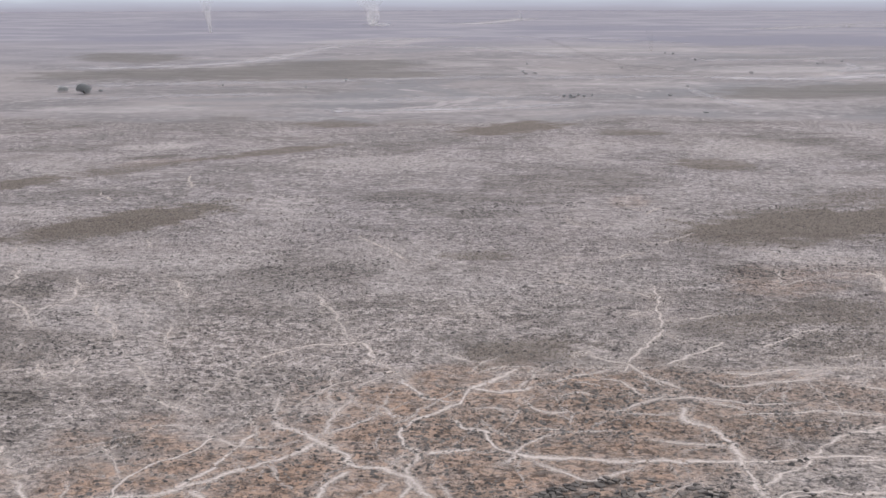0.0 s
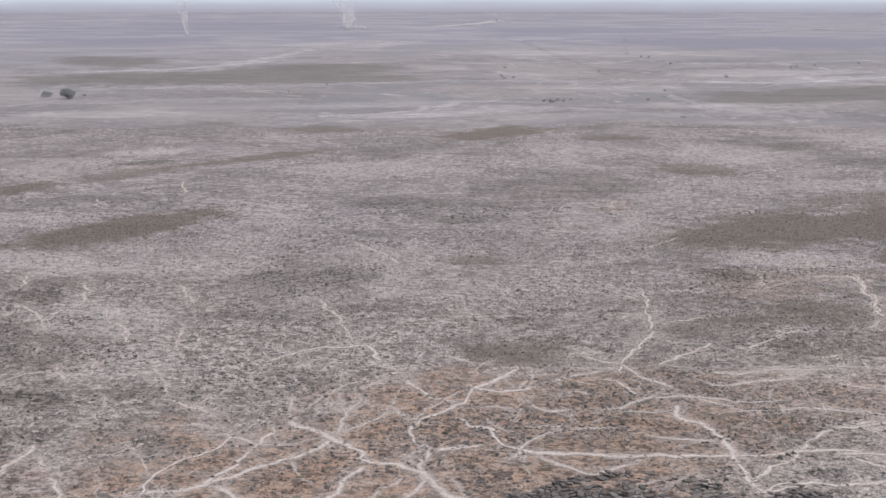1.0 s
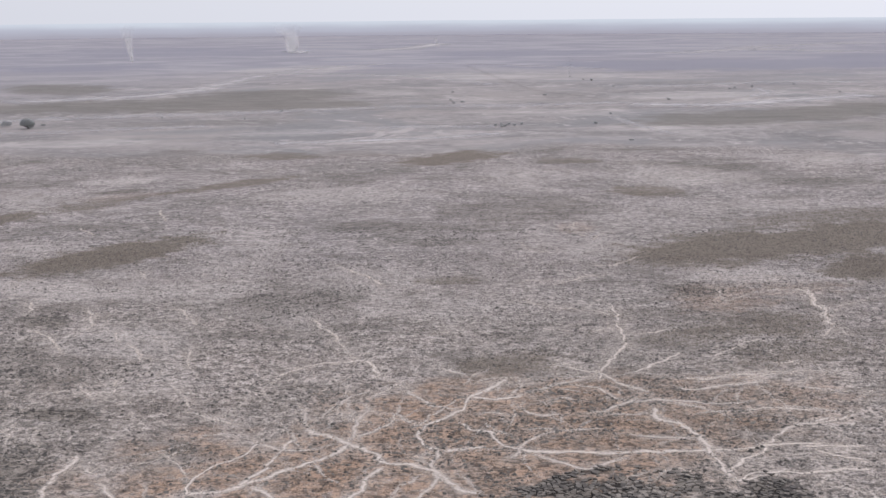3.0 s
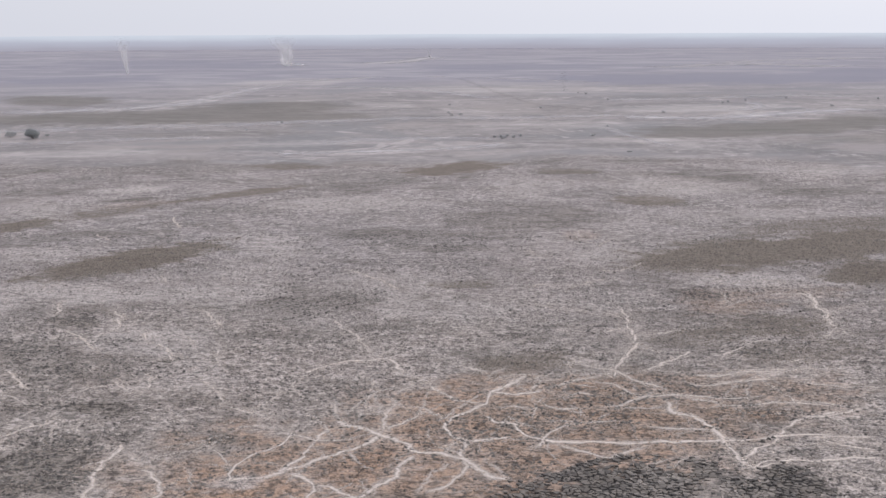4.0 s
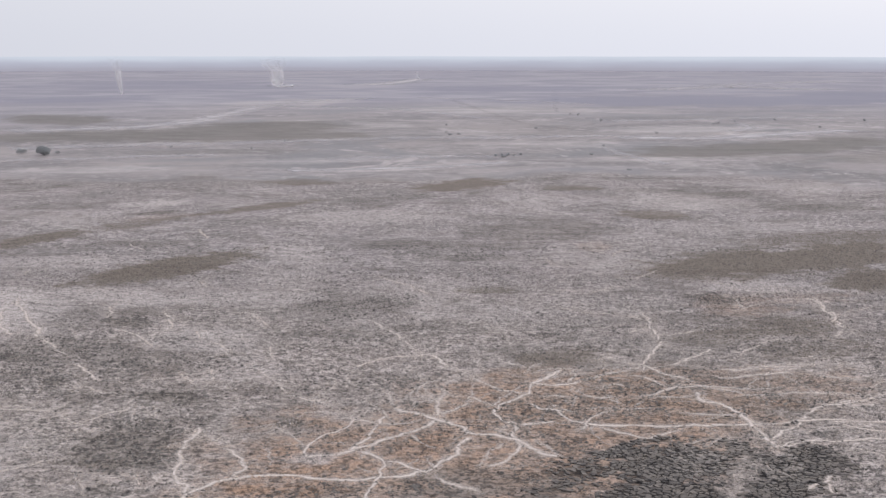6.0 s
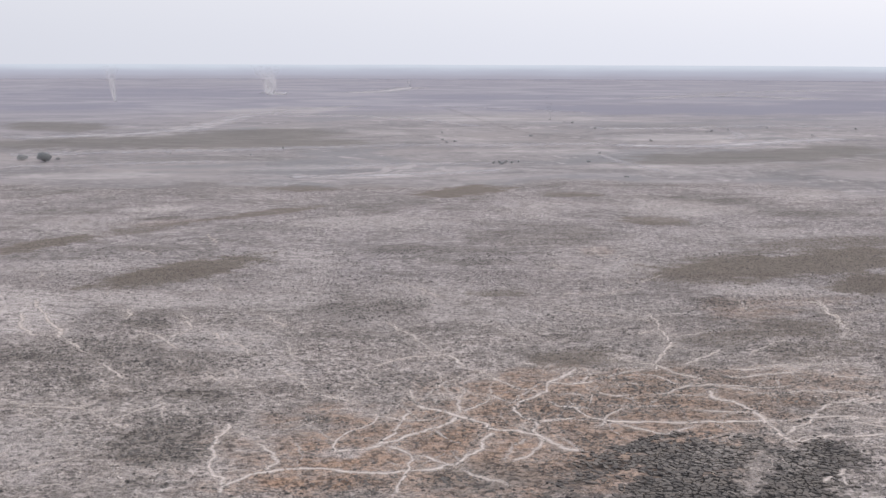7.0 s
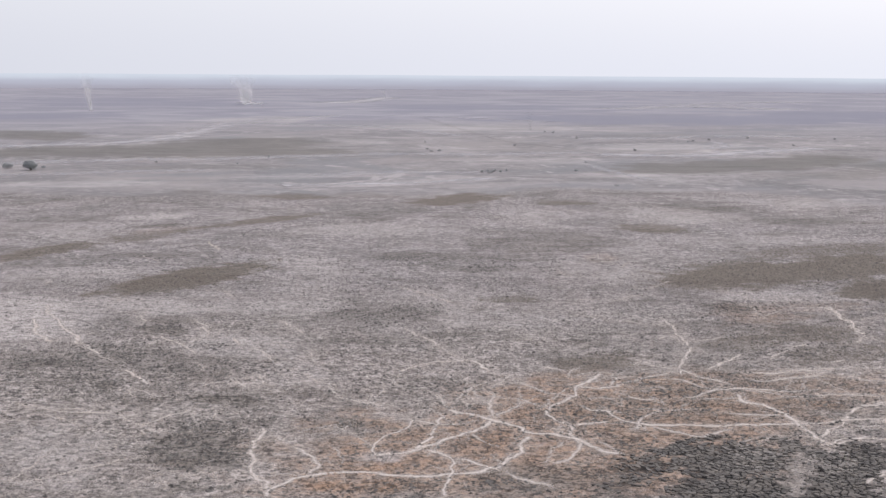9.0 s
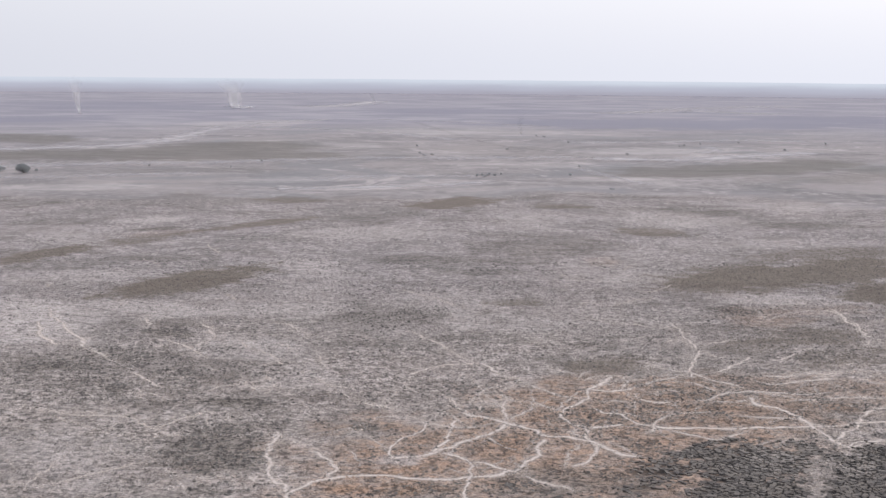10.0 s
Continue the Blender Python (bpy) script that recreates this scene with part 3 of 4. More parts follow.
def ribbon(points, width, worn, lift):
    """Points, faces, and the across and worn values of a wavering ribbon through the points."""
    p = [np.array(q, float) for q in points]
    p = [2 * p[0] - p[1]] + p + [2 * p[-1] - p[-2]]
    line = []
    for a, b, c, d in zip(p, p[1:], p[2:], p[3:]):
        for s in np.linspace(0, 1, max(3, int(np.linalg.norm(c - b) / 0.6)), endpoint=False):
            line.append(0.5 * (2 * b + (c - a) * s + (2 * a - 5 * b + 4 * c - d) * s * s + (3 * b - a - 3 * c + d) * s ** 3))
    line = np.array(line + [p[-2]])
    way = np.gradient(line, axis=0)
    way /= np.linalg.norm(way, axis=1, keepdims=True) + 1e-9
    side = np.stack([way[:, 1], -way[:, 0]], 1)
    line = line + side * ((lattice_noise(line[:, 0], line[:, 1], 9.0) - 0.5) * 1.6 + (lattice_noise(line[:, 0] + 90, line[:, 1], 2.6) - 0.5) * 1.5 + (lattice_noise(line[:, 0] + 190, line[:, 1], 1.1) - 0.5) * 0.5)[:, None] * min(1, 0.7 + width / 3)
    wide = width * (0.24 + 1.08 * lattice_noise(line[:, 0] + 400, line[:, 1], 8.0) + 0.9 * lattice_noise(line[:, 0] + 700, line[:, 1], 2.4)) * (1 + (1.0 if width < 2 else 0.8) * np.abs(way[:, 0]))
    ends = np.minimum(1, np.minimum(np.arange(len(line)), np.arange(len(line))[::-1]) / (3 if worn > 0.85 else 9) + (0.25 if worn > 0.85 else 0.05))
    rows, across, strength = [], [], []
    for o in (-1.0, -0.5, 0.0, 0.5, 1.0):
        q = line + side * (o * wide)[:, None]
        rows.append(np.c_[q, ground_height(q[:, 0], q[:, 1]) + lift])
        across.append(np.full(len(q), o))
        strength.append(worn * ends)
    m = len(line)
    i = np.arange(m - 1)
    faces = np.concatenate([np.stack([r * m + i, r * m + i + 1, (r + 1) * m + i + 1, (r + 1) * m + i], -1) for r in range(4)])
    return np.concatenate(rows), faces, np.concatenate(across), np.concatenate(strength)


WORN_SPOTS = []


def rut(width, worn, points):
    """A dark wheel rut along the points."""
    co, faces, across, strength = ribbon(points, width, worn, 0.11)
    mesh = quads_mesh("wheel_rut", co, faces)
    add_values(mesh, "across", across)
    add_values(mesh, "worn", strength)
    mesh.materials.append(M_RUT)
    return tagged(new("wheel_rut", mesh), "thin dark old wheel rut across the clay", "rut", "wheel ruts", "structure")


def trail(width, worn, points):
    TRAIL_COUNT[0] += 1
    for (xa, ya), (xb, yb) in zip(points, points[1:]):
        if ya < 480:
            BRANCH_FROM.extend(((xa, ya), ((xa + xb) / 2, (ya + yb) / 2)))
    co, faces, across, strength = ribbon(points, width, worn, 0.05 + 0.004 * (TRAIL_COUNT[0] % 12))
    middle = co[2 * len(co) // 5:3 * len(co) // 5]
    WORN_SPOTS.extend((q[0], q[1], width, worn) for q in middle[::3] if q[1] < 495)
    mesh = quads_mesh("game_trail", co, faces)
    add_values(mesh, "across", across)
    add_values(mesh, "worn", strength)
    if width > 4:
        mesh.materials.append(M_ROAD)
        return tagged(new("dust_road", mesh), "broad pale dusty vehicle track across the far plain", "track", "dusty tracks", "structure")
    mesh.materials.append(M_TRAIL)
    ob = new("game_trail", mesh)
    return tagged(ob, "narrow pale dusty game trail worn into grey clay", "trail", "game trails", "structure")


trail(0.5, 1, [(-28.2, 218.4), (-27.3, 222.5), (-25.3, 226.0), (-22.7, 229.7), (-17.8, 232.6), (-9.5, 233.2), (-4.1, 231.7), (1.2, 231.3), (5.7, 233.1), (10.6, 234.6), (12.8, 237.1), (14.7, 236.9)])
trail(0.54, 1, [(14.4, 271.9), (12.5, 267.4), (7.2, 260.3), (3.8, 255.2), (-0.1, 251.1), (-2.2, 248.3), (-4.9, 246.3), (-8.2, 244.7), (-10.1, 243.9)])
trail(0.6, 1, [(4.1, 219.6), (4.4, 227.1), (5.7, 233.1), (5.9, 239.4), (5.5, 243.7), (4.0, 246.3), (-0.0, 249.2)])
trail(0.54, 1, [(5.5, 243.0), (9.5, 240.9), (12.8, 237.1), (14.7, 236.9), (16.6, 242.3), (19.0, 248.0), (19.8, 254.6), (21.4, 260.0)])
trail(0.52, 0.85, [(14.7, 236.9), (16.9, 231.8), (19.9, 229.3), (22.9, 227.1), (24.8, 223.4)])
trail(0.5, 1, [(-1.7, 249.1), (-0.3, 255.1), (1.3, 261.3), (1.7, 267.9), (3.0, 274.7)])
trail(0.5, 1, [(-10.3, 243.9), (-9.9, 250.8), (-8.5, 258.1), (-5.9, 263.2), (-3.8, 267.6), (-3.1, 273.1)])
trail(0.5, 0.7, [(-9.9, 250.8), (-13.8, 258.7), (-17.7, 262.8), (-20.1, 267.9)])
trail(0.6, 1, [(4.4, 280.9), (9.5, 276.4), (14.4, 271.9), (19.1, 267.2), (23.0, 262.2), (26.6, 261.9), (30.4, 258.3), (32.3, 253.1), (36.4, 248.6), (39.6, 247.6)])
trail(0.6, 1, [(42.2, 317.9), (38.4, 309.9), (35.2, 301.3), (33.6, 294.2), (30.8, 288.9), (28.0, 285.3), (26.7, 280.8), (26.8, 275.6), (28.3, 271.1), (31.2, 269.0)])
trail(0.52, 1, [(31.2, 269.0), (34.9, 270.0), (39.4, 271.5)])
trail(0.52, 0.9, [(33.7, 294.8), (29.2, 295.7), (26.7, 297.2), (24.3, 302.5), (21.1, 308.1)])
trail(0.54, 1, [(34.6, 305.2), (37.8, 302.5), (40.3, 301.0), (42.6, 302.2), (46.2, 305.7)])
trail(0.54, 1, [(33.5, 286.0), (35.9, 281.7), (39.5, 279.9), (41.6, 276.2), (43.6, 271.7), (46.9, 269.6), (52.9, 268.9), (61.2, 268.8), (69.9, 270.0), (79.7, 270.8), (86.3, 272.9), (93.0, 275.0), (101.4, 275.3)])
trail(0.55, 1, [(-7.6, 317.0), (-3.6, 323.4), (0.6, 328.1), (4.9, 328.9), (9.3, 330.4), (12.2, 325.4), (14.8, 317.9)])
trail(0.52, 0.85, [(14.1, 297.7), (16.2, 306.1), (19.1, 312.1), (21.8, 309.3)])
trail(0.52, 0.85, [(14.1, 297.7), (14.9, 292.4), (13.3, 284.7), (13.8, 277.5), (14.6, 271.9)])
trail(0.5, 0.8, [(-9.9, 374.5), (-5.2, 362.4), (-0.1, 351.1), (4.8, 337.0), (7.1, 330.4)])
trail(0.52, 0.8, [(1.4, 297.2), (2.9, 290.9), (4.1, 284.4), (6.3, 279.6)])
trail(0.54, 0.9, [(31.2, 269.0), (31.4, 263.8), (30.4, 258.3), (30.7, 253.5), (29.9, 247.6), (28.1, 242.7), (24.7, 240.8)])
trail(0.5, 0.8, [(14.6, 271.9), (16.9, 278.5), (19.6, 283.5), (20.4, 288.5)])
trail(0.5, 0.8, [(26.6, 261.9), (28.0, 266.7), (28.0, 271.1)])
trail(0.8, 1, [(80.7, 256.1), (80.7, 261.4), (79.9, 267.8), (79.7, 273.1), (78.2, 280.0), (75.8, 285.7), (73.0, 290.6), (71.7, 297.4)])
trail(0.6, 1, [(80.7, 256.1), (83.2, 263.2), (87.5, 268.5), (90.3, 274.9), (95.3, 283.1), (100.0, 288.2), (106.7, 292.0)])
trail(0.55, 1, [(80.8, 256.5), (85.3, 256.3), (90.8, 259.3), (96.8, 260.8)])
trail(0.8, 0.8, [(79.5, 267.3), (80.2, 262.2), (81.4, 259.8)])
trail(0.5, 0.85, [(46.8, 268.7), (49.9, 265.3), (54.2, 262.1), (57.4, 260.5), (61.5, 263.6), (65.9, 268.1)])
trail(0.5, 0.85, [(42.5, 262.9), (44.8, 267.3), (46.4, 273.2), (51.2, 282.8)])
trail(0.48, 0.8, [(69.8, 269.6), (70.9, 266.1), (71.3, 262.7)])
trail(0.48, 0.8, [(68.0, 255.6), (70.6, 259.8), (74.9, 260.8)])
trail(0.5, 0.95, [(63.0, 316.9), (63.2, 323.1), (66.1, 336.3), (70.1, 346.9), (69.6, 358.0), (70.0, 365.9), (69.5, 378.2), (68.9, 391.4)])
trail(0.7, 0.8, [(51.8, 329.0), (57.2, 326.0), (63.0, 321.8), (66.7, 314.1), (70.8, 310.1), (73.2, 304.5)])
trail(0.52, 0.8, [(70.4, 305.5), (66.9, 299.9), (62.0, 294.3), (57.5, 291.0)])
trail(0.54, 0.9, [(70.2, 322.1), (75.3, 330.0), (79.9, 338.2), (82.2, 342.5)])
trail(0.5, 0.9, [(88.9, 337.2), (94.4, 345.8), (98.9, 351.8), (103.6, 355.0)])
trail(0.52, 0.6, [(49.2, 319.4), (61.9, 319.3), (71.1, 322.8), (84.5, 319.0), (92.6, 323.1), (107.4, 325.0), (116.7, 323.5)])
trail(0.7, 0.9, [(122.5, 415.1), (124.3, 408.2), (123.9, 394.0), (126.0, 389.6), (123.1, 376.5), (124.0, 368.3)])
trail(0.6, 0.7, [(125.6, 386.9), (132.6, 394.4), (141.7, 402.3)])
trail(0.6, 0.8, [(101.0, 417.1), (100.6, 402.2), (100.2, 392.9)])
trail(0.5, 0.7, [(97.6, 392.7), (105.0, 402.4), (109.8, 407.5)])
trail(0.6, 0.8, [(54.5, 419.9), (62.1, 428.8), (70.7, 437.0)])
trail(0.6, 0.75, [(42.0, 394.7), (47.6, 394.9), (53.9, 388.8), (60.5, 386.5), (65.3, 384.0), (72.8, 378.3)])
trail(0.52, 0.9, [(81.8, 229.2), (85.9, 234.3), (89.5, 237.8)])
trail(0.52, 0.9, [(86.3, 234.3), (86.3, 227.7)])
trail(0.8, 0.3, [(77.4, 252.0), (75.2, 250.0), (71.6, 238.9), (68.3, 228.7), (66.2, 221.7)])
trail(0.5, 0.8, [(80.2, 254.1), (81.4, 250.3), (83.1, 244.7)])
trail(0.5, 0.7, [(59.1, 292.6), (66.8, 291.9), (72.5, 294.8)])
trail(0.5, 0.7, [(33.9, 290.6), (40.8, 292.4), (45.7, 290.1)])
trail(0.5, 0.8, [(64.4, 279.5), (70.4, 278.3), (81.4, 277.8)])
trail(0.5, 0.8, [(51.0, 281.3), (57.5, 283.0), (62.4, 282.3)])
trail(0.5, 0.7, [(40.9, 293.5), (42.2, 287.4), (45.2, 285.5)])
trail(0.5, 0.7, [(46.2, 305.7), (51.0, 311.6), (55.7, 315.4), (62.6, 319.3)])
trail(0.5, 0.7, [(42.6, 302.2), (43.8, 296.2), (46.2, 293.7)])
trail(0.5, 0.6, [(73.2, 304.5), (77.6, 300.3), (83.1, 295.2), (89.0, 292.8)])
trail(0.5, 0.6, [(92.6, 323.1), (95.8, 313.5), (97.9, 301.1), (98.5, 289.6)])
trail(0.5, 0.6, [(70.1, 346.9), (73.1, 342.1), (76.8, 338.1), (79.9, 338.2)])
trail(0.55, 1, [(-27.6, 222.5), (-28.2, 227.9), (-30.4, 230.1), (-32.6, 238.7), (-34.5, 246.0), (-34.0, 251.8), (-33.8, 257.9), (-34.6, 264.3)])
trail(0.54, 0.95, [(-26.6, 250.1), (-23.7, 245.3), (-21.5, 240.9), (-20.4, 236.3), (-21.0, 232.1)])
trail(0.52, 0.8, [(-33.3, 260.0), (-29.8, 256.0), (-26.6, 250.1)])
trail(0.52, 0.7, [(-51.1, 234.5), (-47.3, 231.9), (-43.9, 230.7), (-40.7, 233.1), (-39.8, 236.7)])
trail(0.54, 0.7, [(-95.2, 282.9), (-87.6, 279.3), (-79.8, 274.8), (-73.4, 274.1), (-67.0, 273.4), (-64.2, 269.8), (-60.6, 265.5), (-58.8, 267.8), (-56.8, 272.4), (-53.7, 274.8), (-51.2, 280.7)])
trail(0.54, 0.8, [(-60.6, 265.5), (-58.3, 263.4), (-58.4, 259.1), (-59.7, 254.9)])
trail(0.5, 0.95, [(-76.7, 317.2), (-72.5, 309.4), (-69.2, 304.3), (-67.0, 301.0)])
trail(0.6, 0.95, [(-120.4, 382.4), (-116.4, 371.2), (-115.3, 365.4), (-110.6, 357.6), (-105.6, 347.9)])
trail(0.6, 0.95, [(-124.2, 405.9), (-120.0, 393.4), (-113.1, 380.9), (-109.1, 369.9), (-104.7, 363.5), (-99.9, 354.2), (-97.5, 346.0)])
trail(0.55, 0.85, [(-90.8, 393.0), (-85.3, 373.5)])
trail(0.5, 0.85, [(-69.1, 376.0), (-66.9, 367.7), (-64.5, 363.7), (-64.5, 354.3)])
trail(0.5, 0.8, [(-57.4, 358.5), (-53.7, 348.7), (-50.1, 343.0)])
trail(0.5, 0.8, [(-44.2, 352.9), (-38.8, 342.1)])
trail(0.5, 0.8, [(-34.2, 342.3), (-30.3, 328.7), (-28.0, 321.7)])
trail(0.54, 0.85, [(-43.5, 316.7), (-41.6, 309.5), (-40.2, 298.8)])
trail(0.54, 0.8, [(-49.9, 313.4), (-46.4, 303.6), (-42.4, 297.6)])
trail(0.54, 0.8, [(-59.1, 325.5), (-56.3, 316.8)])
trail(0.5, 0.6, [(-93.6, 343.3), (-85.5, 331.0), (-80.5, 323.3)])
trail(0.54, 0.6, [(-48.5, 279.8), (-44.8, 270.6), (-41.3, 268.4)])
trail(0.52, 0.6, [(-32.3, 290.5), (-28.7, 283.1)])
trail(0.7, 0.8, [(-137.1, 443.7), (-139.1, 455.9)])
trail(0.6, 0.7, [(-73.4, 437.6), (-67.1, 419.1)])
trail(0.54, 0.7, [(-31.9, 312.9), (-26.1, 304.4), (-20.9, 293.6), (-18.9, 290.0)])
trail(0.52, 0.7, [(-11.8, 305.0), (-11.2, 296.7), (-10.3, 289.3)])
trail(0.54, 0.7, [(-72.7, 296.9), (-67.3, 294.4), (-62.1, 289.3), (-55.7, 289.6)])
trail(0.54, 0.6, [(-94.4, 412.5), (-103.9, 420.5), (-102.2, 407.0)])
trail(0.54, 0.6, [(-7.6, 317.0), (-8.5, 306.8), (-3.9, 297.0), (1.4, 297.2)])
trail(0.52, 0.6, [(-19.2, 290.0), (-13.8, 288.2), (-10.3, 289.3)])
trail(0.52, 0.6, [(8.2, 314.6), (10.7, 297.6), (13.3, 284.7)])
trail(0.52, 0.6, [(9.4, 289.6), (13.3, 286.2), (17.1, 284.9)])
trail(0.512, 0.8, [(76.3, 320.5), (84.2, 317.8), (92.1, 321.2), (104.1, 323.6)])
trail(0.512, 0.8, [(65.6, 299.8), (74.2, 302.9), (83.0, 300.5), (94.1, 302.1)])
trail(0.512, 0.8, [(44.1, 298.9), (46.2, 293.7), (49.7, 290.7), (56.4, 292.0)])
trail(0.512, 0.8, [(78.5, 292.4), (85.7, 295.3), (96.8, 297.3), (108.0, 296.2)])
trail(0.512, 0.8, [(44.7, 281.1), (48.6, 282.7), (56.0, 281.0)])
trail(0.512, 0.8, [(76.5, 314.5), (81.2, 310.6), (90.2, 313.3), (99.9, 318.5)])
trail(0.512, 0.8, [(98.9, 331.0), (105.6, 333.9), (110.6, 336.2)])
trail(0.512, 0.8, [(55.5, 313.6), (61.8, 309.8), (67.6, 299.9)])
trail(0.512, 0.8, [(101.9, 315.5), (106.3, 311.6), (112.3, 309.5)])
trail(0.512, 0.8, [(35.7, 311.0), (37.2, 315.8), (42.0, 318.5), (45.3, 316.2), (43.9, 306.7), (40.1, 302.1)])
trail(0.512, 0.8, [(49.5, 299.2), (54.0, 303.2), (58.8, 299.5)])
trail(0.512, 0.8, [(17.3, 292.5), (20.5, 290.1), (23.6, 286.6), (26.9, 281.8)])
trail(0.512, 0.8, [(21.1, 308.1), (17.8, 315.0), (13.6, 317.9)])
trail(0.512, 0.8, [(9.4, 289.6), (8.7, 297.5), (10.8, 304.2), (14.9, 307.8)])
trail(0.512, 0.8, [(-5.3, 274.4), (-0.2, 270.0), (4.7, 268.0), (10.7, 269.1)])
trail(0.512, 0.8, [(-17.6, 273.9), (-12.9, 276.4), (-5.3, 274.4)])
trail(0.512, 0.8, [(-24.5, 290.9), (-19.2, 290.0), (-13.6, 285.2), (-7.0, 281.5)])
trail(0.512, 0.8, [(25.4, 327.9), (29.5, 322.9), (34.9, 318.8)])
trail(0.6, 0.8, [(28.6, 364.0), (25.2, 358.3), (21.9, 355.9)])
trail(0.6, 0.8, [(71.2, 358.1), (76.2, 359.9), (85.2, 365.0)])
trail(0.6, 0.8, [(70.0, 365.9), (65.7, 364.1), (60.2, 359.1)])
trail(0.512, 0.8, [(53.9, 322.7), (53.2, 329.1), (56.9, 334.5)])
trail(0.6, 0.8, [(98.7, 432.9), (105.2, 427.8), (116.0, 433.8), (124.2, 428.7)])
trail(0.6, 0.8, [(93.1, 443.9), (101.8, 438.6), (105.2, 427.8)])
trail(0.6, 0.8, [(83.1, 467.8), (77.1, 455.0), (70.3, 448.6), (65.1, 454.3)])
trail(0.6, 0.8, [(67.6, 494.1), (73.8, 509.2), (77.9, 506.4)])
trail(0.6, 0.8, [(66.3, 541.0), (62.7, 521.0), (65.6, 505.7), (71.5, 509.1)])
trail(0.6, 0.8, [(43.6, 492.8), (46.9, 479.0), (50.6, 472.6)])
trail(0.6, 0.8, [(-14.8, 450.1), (-8.4, 438.7), (-2.2, 427.8), (5.5, 412.3)])
trail(0.6, 0.8, [(-50.8, 385.7), (-44.5, 377.2), (-35.8, 361.0)])
trail(0.512, 0.8, [(-50.8, 345.2), (-44.5, 334.9), (-40.1, 325.1)])
trail(0.6, 0.8, [(-78.9, 359.1), (-72.3, 351.6), (-65.3, 340.9), (-61.6, 334.1)])
trail(0.6, 0.8, [(-103.6, 567.1), (-94.8, 540.1), (-90.1, 530.1)])
trail(0.6, 0.8, [(-121.3, 521.7), (-113.0, 506.3), (-108.0, 498.9)])
trail(0.6, 0.8, [(109.8, 407.5), (118.3, 412.8), (124.3, 408.2)])
trail(0.6, 0.8, [(124.0, 368.3), (124.0, 360.5), (127.0, 356.1)])
trail(0.6, 0.8, [(42.5, 419.3), (48.5, 424.9), (54.5, 419.9)])
trail(0.6, 0.8, [(-74.7, 384.5), (-69.1, 376.0), (-63.7, 372.0)])
trail(0.512, 0.8, [(-97.5, 346.0), (-91.0, 339.8), (-84.1, 331.1)])
trail(0.7, 0.9, [(98.1, 287.6), (101.2, 288.2), (107.5, 290.9), (111.7, 293.9)])
trail(0.5, 1, [(80.9, 254.6), (86.6, 258.6), (93.0, 260.0), (100.4, 262.1), (106.6, 262.5)])
trail(0.54, 0.95, [(96.5, 274.1), (102.1, 274.1), (108.6, 274.9)])
trail(0.54, 0.9, [(98.2, 273.2), (101.4, 269.1), (107.2, 266.7)])
trail(0.5, 0.8, [(101.4, 269.1), (104.4, 273.6)])
trail(0.52, 0.7, [(98.5, 298.8), (105.4, 297.3), (109.9, 293.7)])
trail(0.54, 0.8, [(82.0, 314.4), (86.7, 319.2), (91.5, 323.3)])
trail(0.52, 0.7, [(91.8, 315.1), (97.8, 320.9), (105.9, 324.3)])
trail(0.7, 0.9, [(125.6, 415.0), (124.4, 393.7), (125.2, 383.9), (122.9, 368.4)])
trail(0.5, 0.7, [(113.8, 356.3), (119.1, 359.4), (123.9, 368.4)])
trail(0.5, 0.8, [(94.9, 254.1), (99.1, 253.0), (103.7, 249.1)])
trail(24, 0.7, [(-432.3, 1227.2), (-375.5, 1271.3), (-322.8, 1328.0), (-301.2, 1444.6), (-296.6, 1742.5)])
trail(22, 0.55, [(-296.6, 1742.5), (-264.6, 1947.1), (-177.2, 2106.0)])
trail(10, 0.45, [(-318.9, 909.5), (-281.4, 917.9), (-231.3, 943.1), (-177.4, 964.2)])
trail(13, 0.55, [(-357.3, 1017.2), (-278.7, 1057.2), (-191.4, 1086.5), (-120.4, 1129.9), (-53.1, 1159.9), (48.0, 1170.8), (132.5, 1204.0)])
trail(17, 0.8, [(130.1, 1179.5), (198.9, 1163.5), (256.8, 1201.1), (309.5, 1248.8), (363.9, 1290.8)])
trail(9, 0.7, [(245.8, 1268.3), (273.4, 1328.1), (276.4, 1401.3)])
trail(40, 0.9, [(-280.5, 2854.3), (-218.8, 3020.1), (-174.0, 3454.8)])
trail(45, 0.7, [(298.8, 2531.3), (491.7, 2765.1), (644.4, 2566.6)])
trail(45, 0.6, [(469.1, 2846.0), (637.8, 3075.5), (835.2, 3230.0)])
trail(12, 0.6, [(-336.4, 1791.6), (-192.3, 1758.6), (-80.8, 1673.0), (6.6, 1485.0)])
trail(12, 0.6, [(138.8, 1452.9), (215.4, 1462.6), (322.9, 1526.4), (417.8, 1513.2)])
trail(10, 0.5, [(-96.4, 919.4), (-42.1, 955.1), (24.6, 961.2)])
trail(6, 0.8, [(-109.5, 841.1), (-66.4, 853.1), (-14.8, 874.9), (31.8, 911.2)])
trail(10, 0.5, [(-104.9, 2119.1), (31.6, 2020.5), (152.6, 1889.1)])
trail(6, 0.5, [(108.6, 1056.6), (121.6, 970.0), (140.6, 897.1)])

